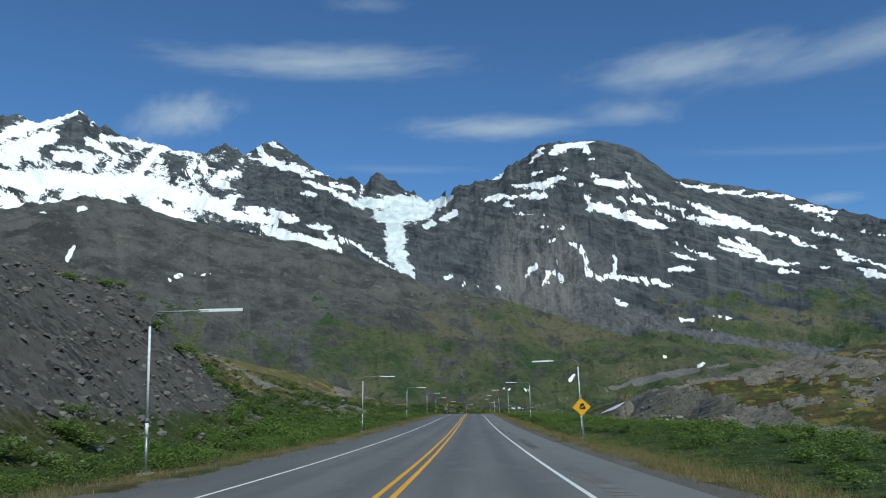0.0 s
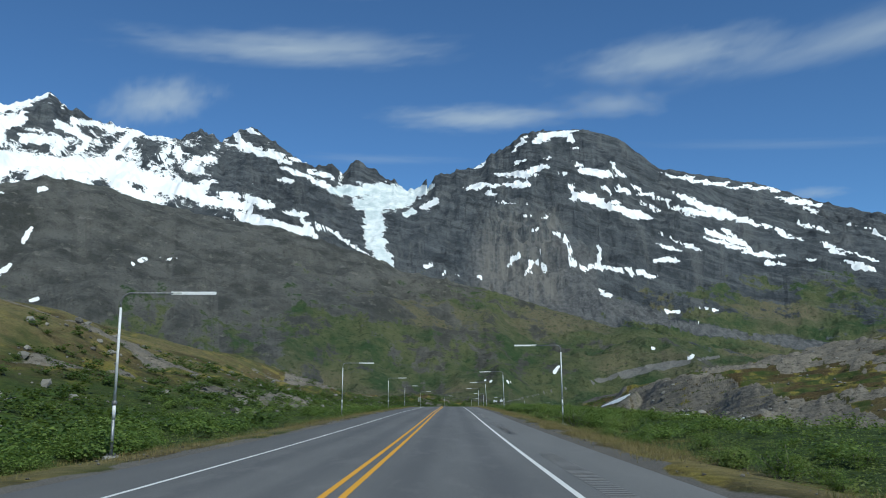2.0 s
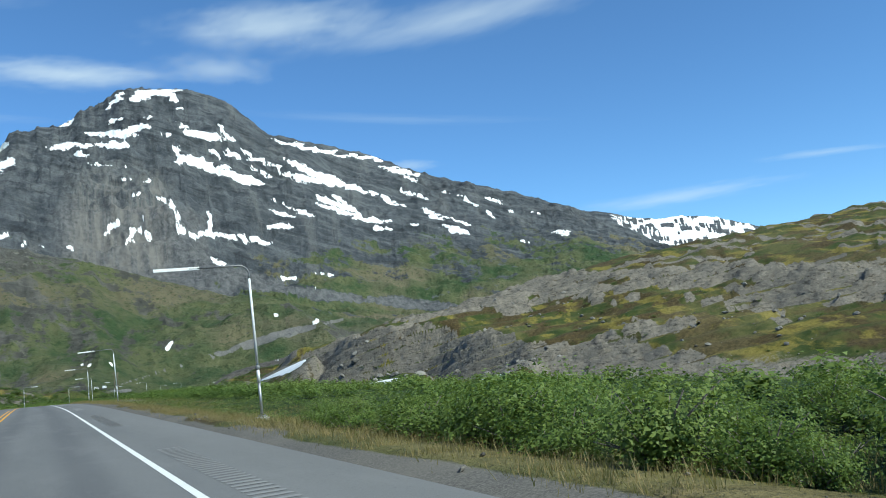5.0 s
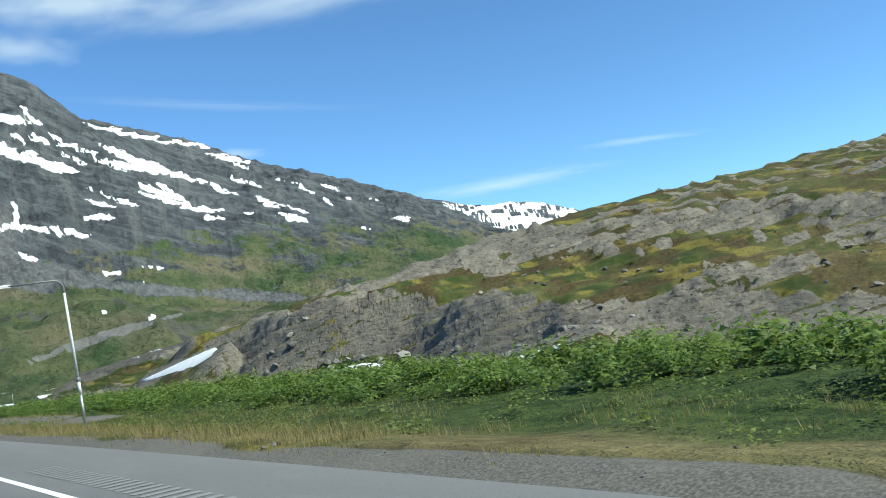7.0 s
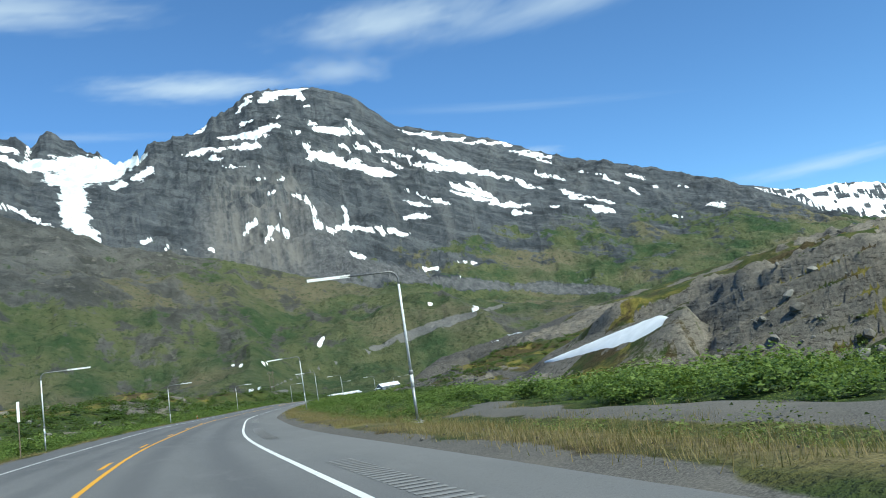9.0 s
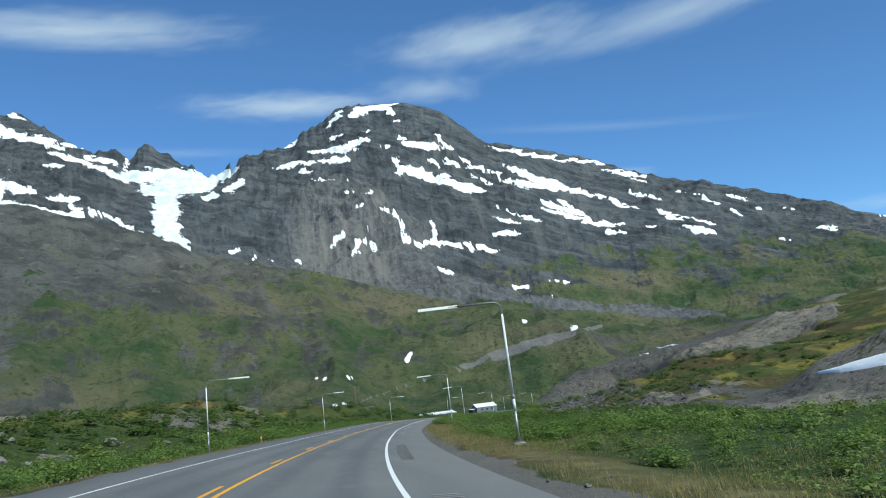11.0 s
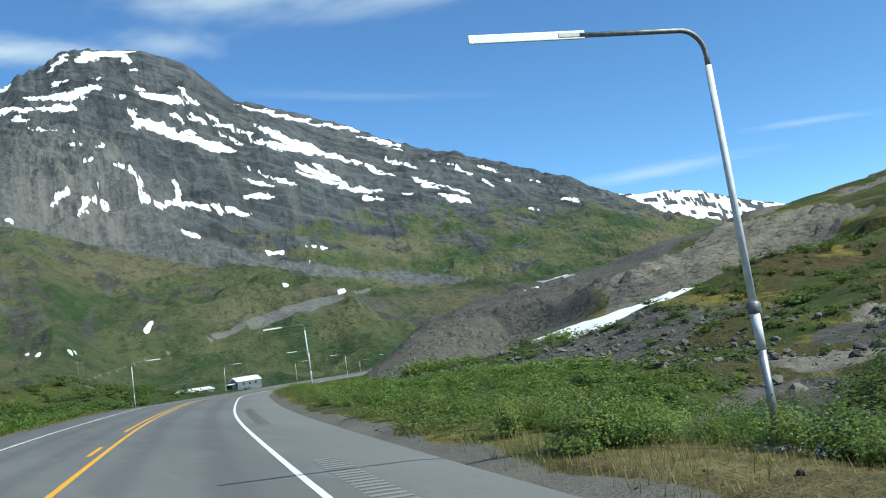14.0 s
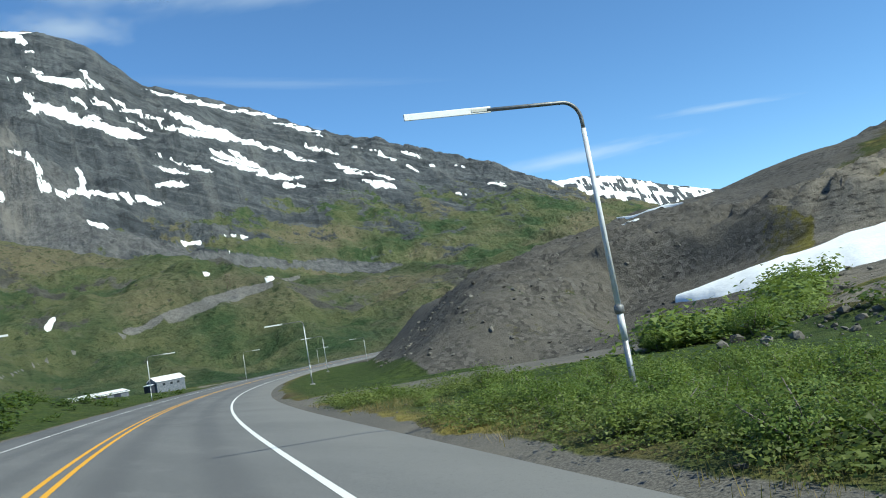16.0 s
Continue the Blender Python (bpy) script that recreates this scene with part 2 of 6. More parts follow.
def ground_material():
    m = Nodes("tundra_ground", 0.92, 0.15)
    p = m.place()
    big, mid, fine, grain = m.noise(p, 0.05, 4), m.noise(p, 0.35, 5, 0.6), m.noise(p, 1.8, 5, 0.65), m.noise(p, 9.0, 4, 0.65)
    warp = m.n.new("ShaderNodeVectorMath")
    warp.operation = "MULTIPLY_ADD"
    wob = m.n.new("ShaderNodeTexNoise")
    wob.inputs["Scale"].default_value, wob.inputs["Detail"].default_value = 0.8, 3
    m.l.new(p, wob.inputs["Vector"])
    m.l.new(wob.outputs["Color"], warp.inputs[0])
    warp.inputs[1].default_value = (0.45, 0.45, 0.45)
    m.l.new(p, warp.inputs[2])
    q = warp.outputs[0]
    slabs = m.n.new("ShaderNodeMapping")
    slabs.inputs["Rotation"].default_value, slabs.inputs["Scale"].default_value = (radians(14), radians(-24), radians(18)), (0.22, 0.16, 0.62)
    m.l.new(q, slabs.inputs["Vector"])
    crack = m.voronoi(slabs.outputs[0], 1.0, "DISTANCE_TO_EDGE")
    block = m.voronoi(slabs.outputs[0], 1.0, "F1", "Color")
    crack2 = m.voronoi(m.scaled(q, (0.9, 0.7, 1.5)), 1.0, "DISTANCE_TO_EDGE")
    # bare rock
    rock = m.mix(m.ramp(fine, 0.3, 0.7), (0.108, 0.097, 0.080), (0.212, 0.191, 0.157))
    rock = m.mix(m.math("MULTIPLY", block, 0.35), rock, (0.275, 0.246, 0.200))
    rock = m.mix(m.ramp(big, 0.48, 0.62, 0, 0.6), rock, m.mix(fine, (0.082, 0.076, 0.066), (0.15, 0.139, 0.120)))
    rock = m.mix(m.ramp(m.noise(p, 0.13, 5, 0.65), 0.52, 0.66, 0, 0.55), rock, (0.235, 0.207, 0.164))
    rock = m.mix(m.ramp(mid, 0.54, 0.75, 0, 0.5), rock, (0.20, 0.165, 0.118))
    rock = m.mix(m.ramp(m.noise(p, 0.7, 5, 0.7), 0.56, 0.7, 0, 0.6), rock, (0.075, 0.066, 0.052))
    rock = m.mix(m.ramp(m.math("ADD", crack, m.math("MULTIPLY", m.ramp(grain, 0.35, 0.6), 0.05)), 0.0, 0.03, 0.16, 0), rock, (0.045, 0.042, 0.036))
    rock = m.mix(m.ramp(m.math("ADD", crack2, m.math("MULTIPLY", m.ramp(fine, 0.35, 0.6), 0.08)), 0.0, 0.035, 0.12, 0), rock, (0.06, 0.056, 0.048))
    rock = m.mix(m.ramp(grain, 0.62, 0.8, 0, 0.7), rock, (0.07, 0.07, 0.065))
    flake_shade = m.noise(m.scaled(slabs.outputs[0], (1.6, 1.6, 1.6)), 2.2, 7, 0.75)
    # dark flakes put the rock's black shadows and cracks into its colour
    rock = m.mix(m.ramp(flake_shade, 0.54, 0.62, 0, 0.8), rock, (0.042, 0.037, 0.030))
    rock = m.mix(m.ramp(flake_shade, 0.44, 0.38, 0, 0.5), rock, (0.28, 0.250, 0.203))
    # talus and gravel
    stone = m.voronoi(p, 2.4, "F1", "Color")
    gravel = m.mix(m.math("MULTIPLY", stone, 1.0), (0.030, 0.028, 0.026), (0.140, 0.131, 0.117))
    gravel = m.mix(m.ramp(m.noise(p, 0.22, 6, 0.7), 0.43, 0.60, 0, 0.8), gravel, m.mix(fine, (0.066, 0.060, 0.051), (0.14, 0.13, 0.112)))
    # moss, heath and grass
    patch, patch2 = m.noise(p, 0.11, 5, 0.62, 0.4), m.noise(m.scaled(p, (1, 0.5, 1)), 0.17, 5, 0.62, 0.4)
    moss = m.mix(m.ramp(mid, 0.38, 0.68), (0.038, 0.056, 0.015), (0.092, 0.094, 0.029))
    moss = m.mix(m.ramp(patch, 0.44, 0.57), moss, m.mix(m.ramp(fine, 0.35, 0.7), (0.050, 0.037, 0.017), (0.098, 0.073, 0.032)))
    moss = m.mix(m.ramp(patch2, 0.52, 0.62, 0, 0.9), moss, m.mix(m.ramp(fine, 0.3, 0.7), (0.15, 0.125, 0.028), (0.25, 0.205, 0.052)))
    moss = m.mix(m.ramp(grain, 0.5, 0.8, 0, 0.55), moss, (0.035, 0.045, 0.015))
    dry = m.mix(m.ramp(fine, 0.3, 0.7), (0.12, 0.105, 0.045), (0.225, 0.185, 0.085))
    moss = m.mix(m.math("MULTIPLY", m.attr("dry"), m.ramp(mid, 0.3, 0.6, 0.45, 1)), moss, dry)
    lush = m.mix(m.ramp(fine, 0.3, 0.7), (0.020, 0.036, 0.009), (0.062, 0.088, 0.022))
    moss = m.mix(m.attr("lush"), moss, lush)
    edge = m.math("MULTIPLY", m.math("SUBTRACT", m.math("ADD", m.math("MULTIPLY", mid, 0.5), m.math("MULTIPLY", fine, 0.5)), 0.5), 0.9)
    colour = m.mix(m.ramp(m.math("ADD", m.attr("rock"), edge), 0.42, 0.58), moss, rock)
    colour = m.mix(m.ramp(m.math("ADD", m.attr("gravel"), edge), 0.42, 0.58), colour, gravel)
    pebble = m.noise(p, 28.0, 3, 0.7)
    fines = m.mix(m.ramp(pebble, 0.35, 0.68), (0.074, 0.069, 0.061), (0.170, 0.159, 0.141))
    fines = m.mix(m.ramp(mid, 0.45, 0.7, 0, 0.5), fines, (0.17, 0.155, 0.13))
    bare = m.ramp(m.math("ADD", m.attr("verge"), m.math("MULTIPLY", edge, 0.7)), 0.42, 0.58)
    colour = m.mix(bare, colour, fines)
    h = m.math("ADD", m.math("MULTIPLY", fine, 0.6), m.math("MULTIPLY", grain, 0.25))
    h = m.math("MULTIPLY", m.math("SUBTRACT", h, 0.425), m.math("SUBTRACT", 1.0, m.math("MULTIPLY", bare, 0.9)))
    h = m.math("ADD", h, m.math("MULTIPLY", m.ramp(crack, 0.0, 0.12, 0, 0.10), m.attr("rock")))
    m.bump(h, 1.0, 0.34)
    return m.done(colour)


def asphalt_material():
    m = Nodes("worn_asphalt", 0.85, 0.3)
    p = m.place()
    d = m.attr("across")
    big, mid, grain = m.noise(m.scaled(p, (0.5, 0.06, 0.5)), 1.0, 5), m.noise(p, 2.2, 4), m.noise(p, 60.0, 3)
    base = m.mix(m.ramp(big, 0.3, 0.7), (0.098, 0.099, 0.098), (0.142, 0.142, 0.138))
    base = m.mix(m.ramp(grain, 0.35, 0.7, 0, 0.6), base, (0.20, 0.20, 0.20))
    wheel = m.math("ABSOLUTE", m.math("SUBTRACT", m.math("ABSOLUTE", m.math("SUBTRACT", m.math("ABSOLUTE", d), 1.85)), 0.85))
    base = m.mix(m.ramp(wheel, 0.1, 0.55, 0.45, 0.0), base, (0.085, 0.086, 0.09))
    side = m.ramp(m.math("ADD", m.math("ABSOLUTE", d), m.math("MULTIPLY", mid, 0.8)), 4.5, 5.6)
    base = m.mix(m.math("MULTIPLY", side, 0.4), base, (0.165, 0.162, 0.155))
    patchy = m.noise(m.scaled(p, (1.2, 0.35, 1.0)), 1.0, 6, 0.7)
    base = m.mix(m.ramp(patchy, 0.52, 0.66, 0, 0.45), base, (0.175, 0.173, 0.168))
    base = m.mix(m.ramp(m.noise(p, 14.0, 4, 0.7), 0.56, 0.72, 0, 0.5), base, (0.07, 0.07, 0.072))
    m.bump(grain, 0.3, 0.01)
    return m.done(base)


def paint_material(name, colour, wear=(0.16, 0.16, 0.16)):
    m = Nodes(name, 0.7, 0.3)
    p = m.place()
    worn = m.ramp(m.noise(p, 5.0, 6, 0.75), 0.58, 0.72, 0, 0.75)
    return m.done(m.mix(worn, colour, wear))


def plain_material(name, colour, second, scale, rough=0.6, metal=0.0, spec=0.4, bump=0.0):
    m = Nodes(name, rough, spec)
    v = m.local()
    f = m.ramp(m.noise(v, scale, 6, 0.65), 0.35, 0.68)
    m.shader.inputs["Metallic"].default_value = metal
    if bump:
        m.bump(m.noise(v, scale * 3, 4), 0.5, bump)
    return m.done(m.mix(f, colour, second))


MOUNTAIN, GROUND, ASPHALT = mountain_material(), ground_material(), asphalt_material()
WHITE_LINE = paint_material("white_road_paint", (0.72, 0.72, 0.70))
YELLOW_LINE = paint_material("yellow_road_paint", (0.72, 0.36, 0.03))

# ---------------------------------------------------------------- the road's line
CENTRE = [(-3.38, -150), (-1.69, -60), (0.18, 33), (1.1, 82), (2.19, 137), (3.45, 200), (3.98, 246), (4.45, 286), (7.86, 326), (11.66, 352), (18.47, 390), (26.41, 424), (35.32, 454)]
GRADE = [(-150, 2.2), (-60, 0.2), (2, -1.7), (29, -2.45), (58, -3.0), (86, -3.4), (115, -3.7), (144, -3.95), (214, -4.88), (242, -5.42), (269, -6.08), (331, -7.97), (349, -8.6), (376, -9.53), (402, -10.4), (429, -11.2), (454, -12.0)]


def road_line():
    pts = [np.array(p, float) for p in CENTRE]
    head = radians(16.37)
    for n in range(46):
        head += 0.00236 * 10 if n < 26 else -0.0016 * 10
        pts.append(pts[-1] + 10 * np.array([math.sin(head), math.cos(head)]))
    pts = np.array(pts)
    run = np.r_[0, np.cumsum(np.hypot(*np.diff(pts, axis=0).T))]
    s = np.arange(0, run[-1], 1.0)
    xy = np.stack([np.interp(s, run, pts[:, k]) for k in (0, 1)], 1)
    z = np.interp(xy[:, 1], *np.array(GRADE, float).T)
    past = np.maximum(s - run[len(CENTRE) - 1], 0)
    z = z - 0.047 * past + 0.00003 * past**2
    win = np.hanning(43)
    win /= win.sum()
    line = np.column_stack([xy, z])
    pad = 21
    ends = np.vstack([line[0] + (line[0] - line[1]) * np.arange(pad, 0, -1)[:, None], line, line[-1] + (line[-1] - line[-2]) * np.arange(1, pad + 1)[:, None]])
    return np.stack([np.convolve(ends[:, k], win, "valid") for k in range(3)], 1)


LINE = road_line()
AHEAD = np.gradient(LINE[:, :2], axis=0)
AHEAD /= np.linalg.norm(AHEAD, axis=1)[:, None]
S_AT_Y = LINE[:, 1]
# the bends lean inwards: fall towards the right a metre
BANK = np.interp(LINE[:, 1], [200, 270, 340, 454, 720, 800], [0, 0.0181, 0.0426, 0.0384, 0.0384, 0])


def road_frame(x, y):
    """Place along the road, distance across it (right is positive) and the road's height there."""
    s = np.interp(y, S_AT_Y, np.arange(len(LINE)))
    for _ in range(6):
        k = np.clip(s, 0, len(LINE) - 1)
        i = np.minimum(k.astype(int), len(LINE) - 2)
        f = k - i
        px, py = (LINE[i, c] * (1 - f) + LINE[i + 1, c] * f for c in (0, 1))
        tx, ty = AHEAD[i, 0], AHEAD[i, 1]
        s = np.clip(s + 0.8 * ((x - px) * tx + (y - py) * ty), 0, len(LINE) - 1)
    k = np.clip(s, 0, len(LINE) - 1)
    i = np.minimum(k.astype(int), len(LINE) - 2)
    f = k - i
    px, py, pz = (LINE[i, c] * (1 - f) + LINE[i + 1, c] * f for c in (0, 1, 2))
    tx, ty = AHEAD[i, 0], AHEAD[i, 1]
    d = (x - px) * ty - (y - py) * tx
    d = np.sign(d) * np.hypot(x - px, y - py)
    return s, d, pz - BANK[i] * np.clip(d, -6, 6) * (1 - 0.75 * smooth(6.5, 9, np.abs(d)))


def roadside(s, d):
    """A point beside the road."""
    i = int(max(0, min(len(LINE) - 1, s)))
    return LINE[i, 0] + d * AHEAD[i, 1], LINE[i, 1] - d * AHEAD[i, 0]


def s_of_y(y):
    return float(np.interp(y, S_AT_Y, np.arange(len(LINE))))


def track_distance(x, y, line):
    best = np.full(np.shape(x), 1e9)
    for (ax, ay), (bx, by) in zip(line, line[1:]):
        u = np.clip(((x - ax) * (bx - ax) + (y - ay) * (by - ay)) / ((bx - ax) ** 2 + (by - ay) ** 2), 0, 1)
        best = np.minimum(best, np.hypot(x - ax - u * (bx - ax), y - ay - u * (by - ay)))
    return best


# ---------------------------------------------------------------- the lie of the land
HUB = (4.0, 150.0, -3.0)
RIM_SOUTH = [(40, -11), (60, -6.5), (73, -1.2), (86, 1.5), (100, 4), (122, 8), (146, 14), (170, 18.5), (200, 22), (240, 27), (285, 33), (400, 45)]
RIM_NORTH = [(40, -14.5), (50, -13.2), (60, -11), (83, -8.3), (101, -5.2), (118, -2.5), (125, -0.3), (150, 4), (200, 12.5), (246, 17), (300, 24), (400, 34)]
SPUR_FALL = [(300, 0), (506, 0), (515, 0.6), (530, 4), (560, 7), (580, 11.5), (595, 18), (640, 40)]
SPUR_FOOT = [(380, 50), (395, 48), (410, 46), (440, 52), (455, 57), (468, 66), (480, 64), (500, 69), (545, 92), (586, 117), (640, 160)]
SIDE_TRACK = [(43, 477), (48, 474), (54, 471.5), (60, 469.5), (65, 468)]
BANK_LINE = [(67.5, 387, -9.4), (68, 376, -8.1), (69, 365, -6.7), (70.5, 353, -5.2)]
FOOT_HEAP = [(76.5, 323, -11.3), (78.5, 316, -10.9), (79.5, 309, -11.2)]
FOOT_WEDGE = [(79.5, 290, -12.7), (81, 281, -11.4), (83, 272, -9.7)]
LONG_BANK = [(92.5, 488, -13.2), (94, 480, -12.0), (97, 473, -11.0), (101, 466, -9.8), (106, 460, -8.2), (112, 455, -6.3)]
PULL_OUT = [(15.0, 238), (15.3, 250), (16.2, 270), (16.2, 284), (19, 290)]
LAY_BY = [(8, 393), (12, 402)]


def lay(x, y, z, line, grade, reach=(7.5, 3.2)):
    """An even bed for snow along a line, rising to the east across it."""
    px, py, pz = np.array(line, float)[::-1].T
    near = smooth(*reach, track_distance(x, y, [p[:2] for p in line]))
    dx = x - np.interp(y, py, px)
    bed = np.interp(y, py, pz) + grade * dx
    fill = (dx < 0) * smooth(py[0] - 10, py[0], y) * smooth(py[-1] + 10, py[-1], y) * smooth(20, 12, -dx)
    z = z * (1 - near) + near * bed
    return z + fill * np.maximum(bed - z, 0)


def blocks(x, y, size, k):
    """Stepped rock: tilted blocks with joints between."""
    u, v = x * 0.8 + y * 0.6, -x * 0.6 + y * 0.8
    d1, d2, own = cells(u / size, v / (size * 1.7), k)
    return own - 0.5, np.clip((d2 - d1) / 0.12, 0, 1)


def ledges(h, step):
    """Stepped rock: how far the ground stands from an even slope, and where the steep faces are."""
    u = h / step
    f = u - np.floor(u)
    return (np.floor(u) + smooth(0.0, 0.44, f)) * step - h - 0.27 * step, smooth(0.62, 0.42, f)


def land(x, y):
    """Height of the near land, with its cover."""
    s, d, z0 = road_frame(x, y)
    a = np.abs(d)
    out = np.maximum(a - 6.0, 0)
    # the embankment beside the shoulders
    right, left = d > 0, d <= 0
    drop_far = 7.2 - 4.4 * smooth(330, 410, y)
    z_r = z0 - 0.03 - 0.5 * smooth(0.8, 4.5, out) - drop_far * smooth(10, 66, out) + 0.5 * smooth(150, 60, y) * smooth(2, 12, out)
    z_l = z0 - 0.03 - 0.35 * smooth(1.0, 5, out)
    bumps = (fbm(x * 0.09, y * 0.09, 3, 3) - 0.5) * 1.6 * smooth(6, 30, out) + (fbm(x * 0.5, y * 0.5, 8, 3) - 0.5) * 0.35 * smooth(1.5, 6, out)
    z = np.where(right, z_r, z_l) + bumps
    lush = smooth(2.2, 5.0, out) * np.where(right, 1, 0.9)
    dry = smooth(0.6, 1.2, out) * (1 - smooth(1.6, 4.2, out)) * 0.75
    dry = np.maximum(dry, right * 0.7 * smooth(0.6, 1.2, out) * smooth(6.5, 4, out) * smooth(185, 205, y) * smooth(310, 285, y))
    rock, gravel, verge = np.zeros(np.shape(x)), np.zeros(np.shape(x)), 1 - smooth(0.35, 1.0, out + 0.8 * (fbm(x * 0.4, y * 0.4, 5, 2) - 0.5))

    # left: meadow hill, talus heap beside the start
    wob = 12 * (fbm(x * 0.02, y * 0.02, 11, 3) - 0.5)
    up = smooth(8, 92, out + wob)
    hill_l = left * up * (19 * smooth(-200, 60, y) * (1 - smooth(300, 420, y + 0.5 * d)) + 3)
    hill_l = hill_l + left * smooth(6, 34, out) * smooth(375, 420, y) * smooth(600, 540, y) * (2.0 + 11 * np.clip(fbm(x * 0.03, y * 0.022, 25, 4) - 0.38, 0, 1))
    knob = left * 5.5 * np.clip(fbm(x * 0.035, y * 0.028, 21, 4) - 0.42, 0, 1) * smooth(12, 40, out)
    ledge, joint = blocks(x, y, 6.0, 31)
    z = z + hill_l + knob
    rock_l = left * smooth(0.57, 0.67, fbm(x * 0.05, y * 0.03, 41, 4)) * smooth(10, 24, out)
    z = z + rock_l * (ledge * 1.3 - 0.4 * (1 - joint))
    rock = np.maximum(rock, rock_l * 0.8)
    dry = np.maximum(dry, left * smooth(26, 60, out + wob) * 0.8 * (1 - 0.7 * smooth(280, 360, y)) * smooth(0.36, 0.5, fbm(x * 0.05, y * 0.03, 43, 4)))
    lush = lush * np.where(left, 1 - smooth(24, 42, out + wob), 1)
    heap = left * smooth(5, 22, out) * (1 - smooth(60, 105, y - 0.9 * (np.minimum(out, 34) - 15))) * smooth(-80, -20, y)
    z = z + heap * (11.0 + 2.0 * (fbm(x * 0.12, y * 0.12, 51, 4) - 0.5))
    shard, cut = blocks(x, y, 1.1, 55)
    shard2 = blocks(x + 3, y - 7, 2.6, 59)[0]
    stones = np.clip(heap * 3, 0, 1)
    z = z + stones * (shard * 0.30 + shard2 * 0.32 - 0.12 * (1 - cut))
    gravel = np.maximum(gravel, stones * 0.85)
    rock = np.maximum(rock, stones * smooth(0.55, 0.7, fbm(x * 0.15, y * 0.15, 61, 3)) * 0.7)
    lush = lush * (1 - stones)
    dry = dry * (1 - stones)

    # right: the rocky hill that stands off the road
    rim_y = 385 - 0.25 * (x - 65)
    top = np.interp(x, *np.array(RIM_SOUTH, float).T) - 0.085 * np.maximum(rim_y - y, 0)
    top = top + 3.2 * np.exp(-(((x - 96) / 22) ** 2) - ((y - 335) / 18) ** 2)
    wob = 9 * (fbm(x * 0.035, y * 0.035, 71, 4) - 0.5)
    foot = 79 - 14 * smooth(318, 346, y) - 8 * smooth(352, 380, y) + 6 * smooth(260, 190, y) + wob * (1 - 0.7 * smooth(310, 340, y))
    face = smooth(-2, 18 + 14 * smooth(290, 215, y), x - foot) * (1 - smooth(-14, 22, y - rim_y + wob * 0.5))
    big, bj = blocks(x, y, 9.0, 81)
    mid, mj = blocks(x, y, 3.2, 85)
    small, sj = blocks(x, y, 1.2, 89)
    hill = np.maximum(top - z, -2) * face
    z = z + hill + face * (fbm(x * 0.08, y * 0.08, 95, 4) - 0.5) * 3.0
    cliff = smooth(16, 7, np.abs(x - foot - 6)) * smooth(0.02, 0.12, face)
    tilt = z + 0.07 * (x - 90) + 0.36 * (y - 300) + 2.6 * (fbm(x * 0.06, y * 0.06, 92, 3) - 0.5) + 0.9 * big * bj
    rise, tread = ledges(tilt, 3.0)
    rise2 = ledges(tilt + 0.9 * mid + 0.10 * (y - x) + 2.4 * (fbm(x * 0.16, y * 0.16, 94, 4, 0.6) - 0.5), 1.5)[0]
    patch = fbm(x * 0.06, y * 0.035 - x * 0.01, 91, 5, 0.6)
    ribs = 0.04 * smooth(24, 8, np.abs(rim_y - 4 - y))
    rocky = smooth(0.455, 0.58, 0.50 * tread + 0.40 * cliff * smooth(372, 352, y) + 1.15 * (patch - 0.5) + ribs)
    rough = big * 0.7 + mid * 0.75 + small * 0.30 - 0.30 * (1 - mj) - 0.15 * (1 - sj) + 0.9 * (ridged(x * 0.11 + 0.03 * y, y * 0.07, 97, 4) - 0.45)
    z = z + face * (0.35 + 0.65 * np.maximum(cliff, rocky)) * rise + face * rocky * (0.6 * rise2 + rough)
    edge = np.clip(4 * face * (1 - face), 0, 1) * smooth(0.40, 0.52, fbm(x * 0.09, y * 0.04, 93, 3))
    rock = np.where(face > 0.04, np.maximum(rock, np.clip(np.maximum(rocky, edge * 0.55) * smooth(0.04, 0.2, face), 0, 1)), rock)
    lush = lush * (1 - smooth(0.02, 0.2, face))
    dry = np.maximum(dry * (1 - face), 0.0 * x + face * 0.30 * smooth(0.52, 0.66, fbm(x * 0.06, y * 0.05, 99, 3)))

    # a smooth apron under the snow on the hill's tip
    z = lay(x, y, z, BANK_LINE, 0.66, (5.5, 2.8))
    slip = smooth(16, 8, track_distance(x, y, [p[:2] for p in BANK_LINE])) * (x > 52)
    lush = lush * (1 - slip)
    rock = np.maximum(rock, slip * np.clip(0.9 * smooth(0.48, 0.58, fbm(x * 0.12, y * 0.12, 98, 4)) + 0.5 * smooth(366, 352, y), 0, 0.9))
    z = lay(x, y, z, FOOT_HEAP, 0.5)
    z = lay(x, y, z, FOOT_WEDGE, 0.5)
    # right: the slope with the long snow bank, and its tongue beside the bend
    spur_x = 119.0
    top2 = np.interp(x, *np.array(RIM_NORTH, float).T) - np.interp(y, *np.array(SPUR_FALL, float).T) - smooth(496, 512, y) * 0.5 * np.maximum(x - spur_x, 0)
    wob2 = 7 * (fbm(x * 0.04, y * 0.04, 111, 4) - 0.5)
    foot2 = np.interp(y, *np.array(SPUR_FOOT, float).T) + wob2 * 0.5
    face2 = smooth(-2, 15, x - foot2) * smooth(388, 412, y + wob2 - 0.12 * (x - 50))
    scoop = 4.2 * np.exp(-(((x - 89) / 13) ** 2) - ((y - 487) / 11) ** 2) + 1.0 * np.exp(-(((x - 97) / 9) ** 2) - ((y - 461) / 14) ** 2)
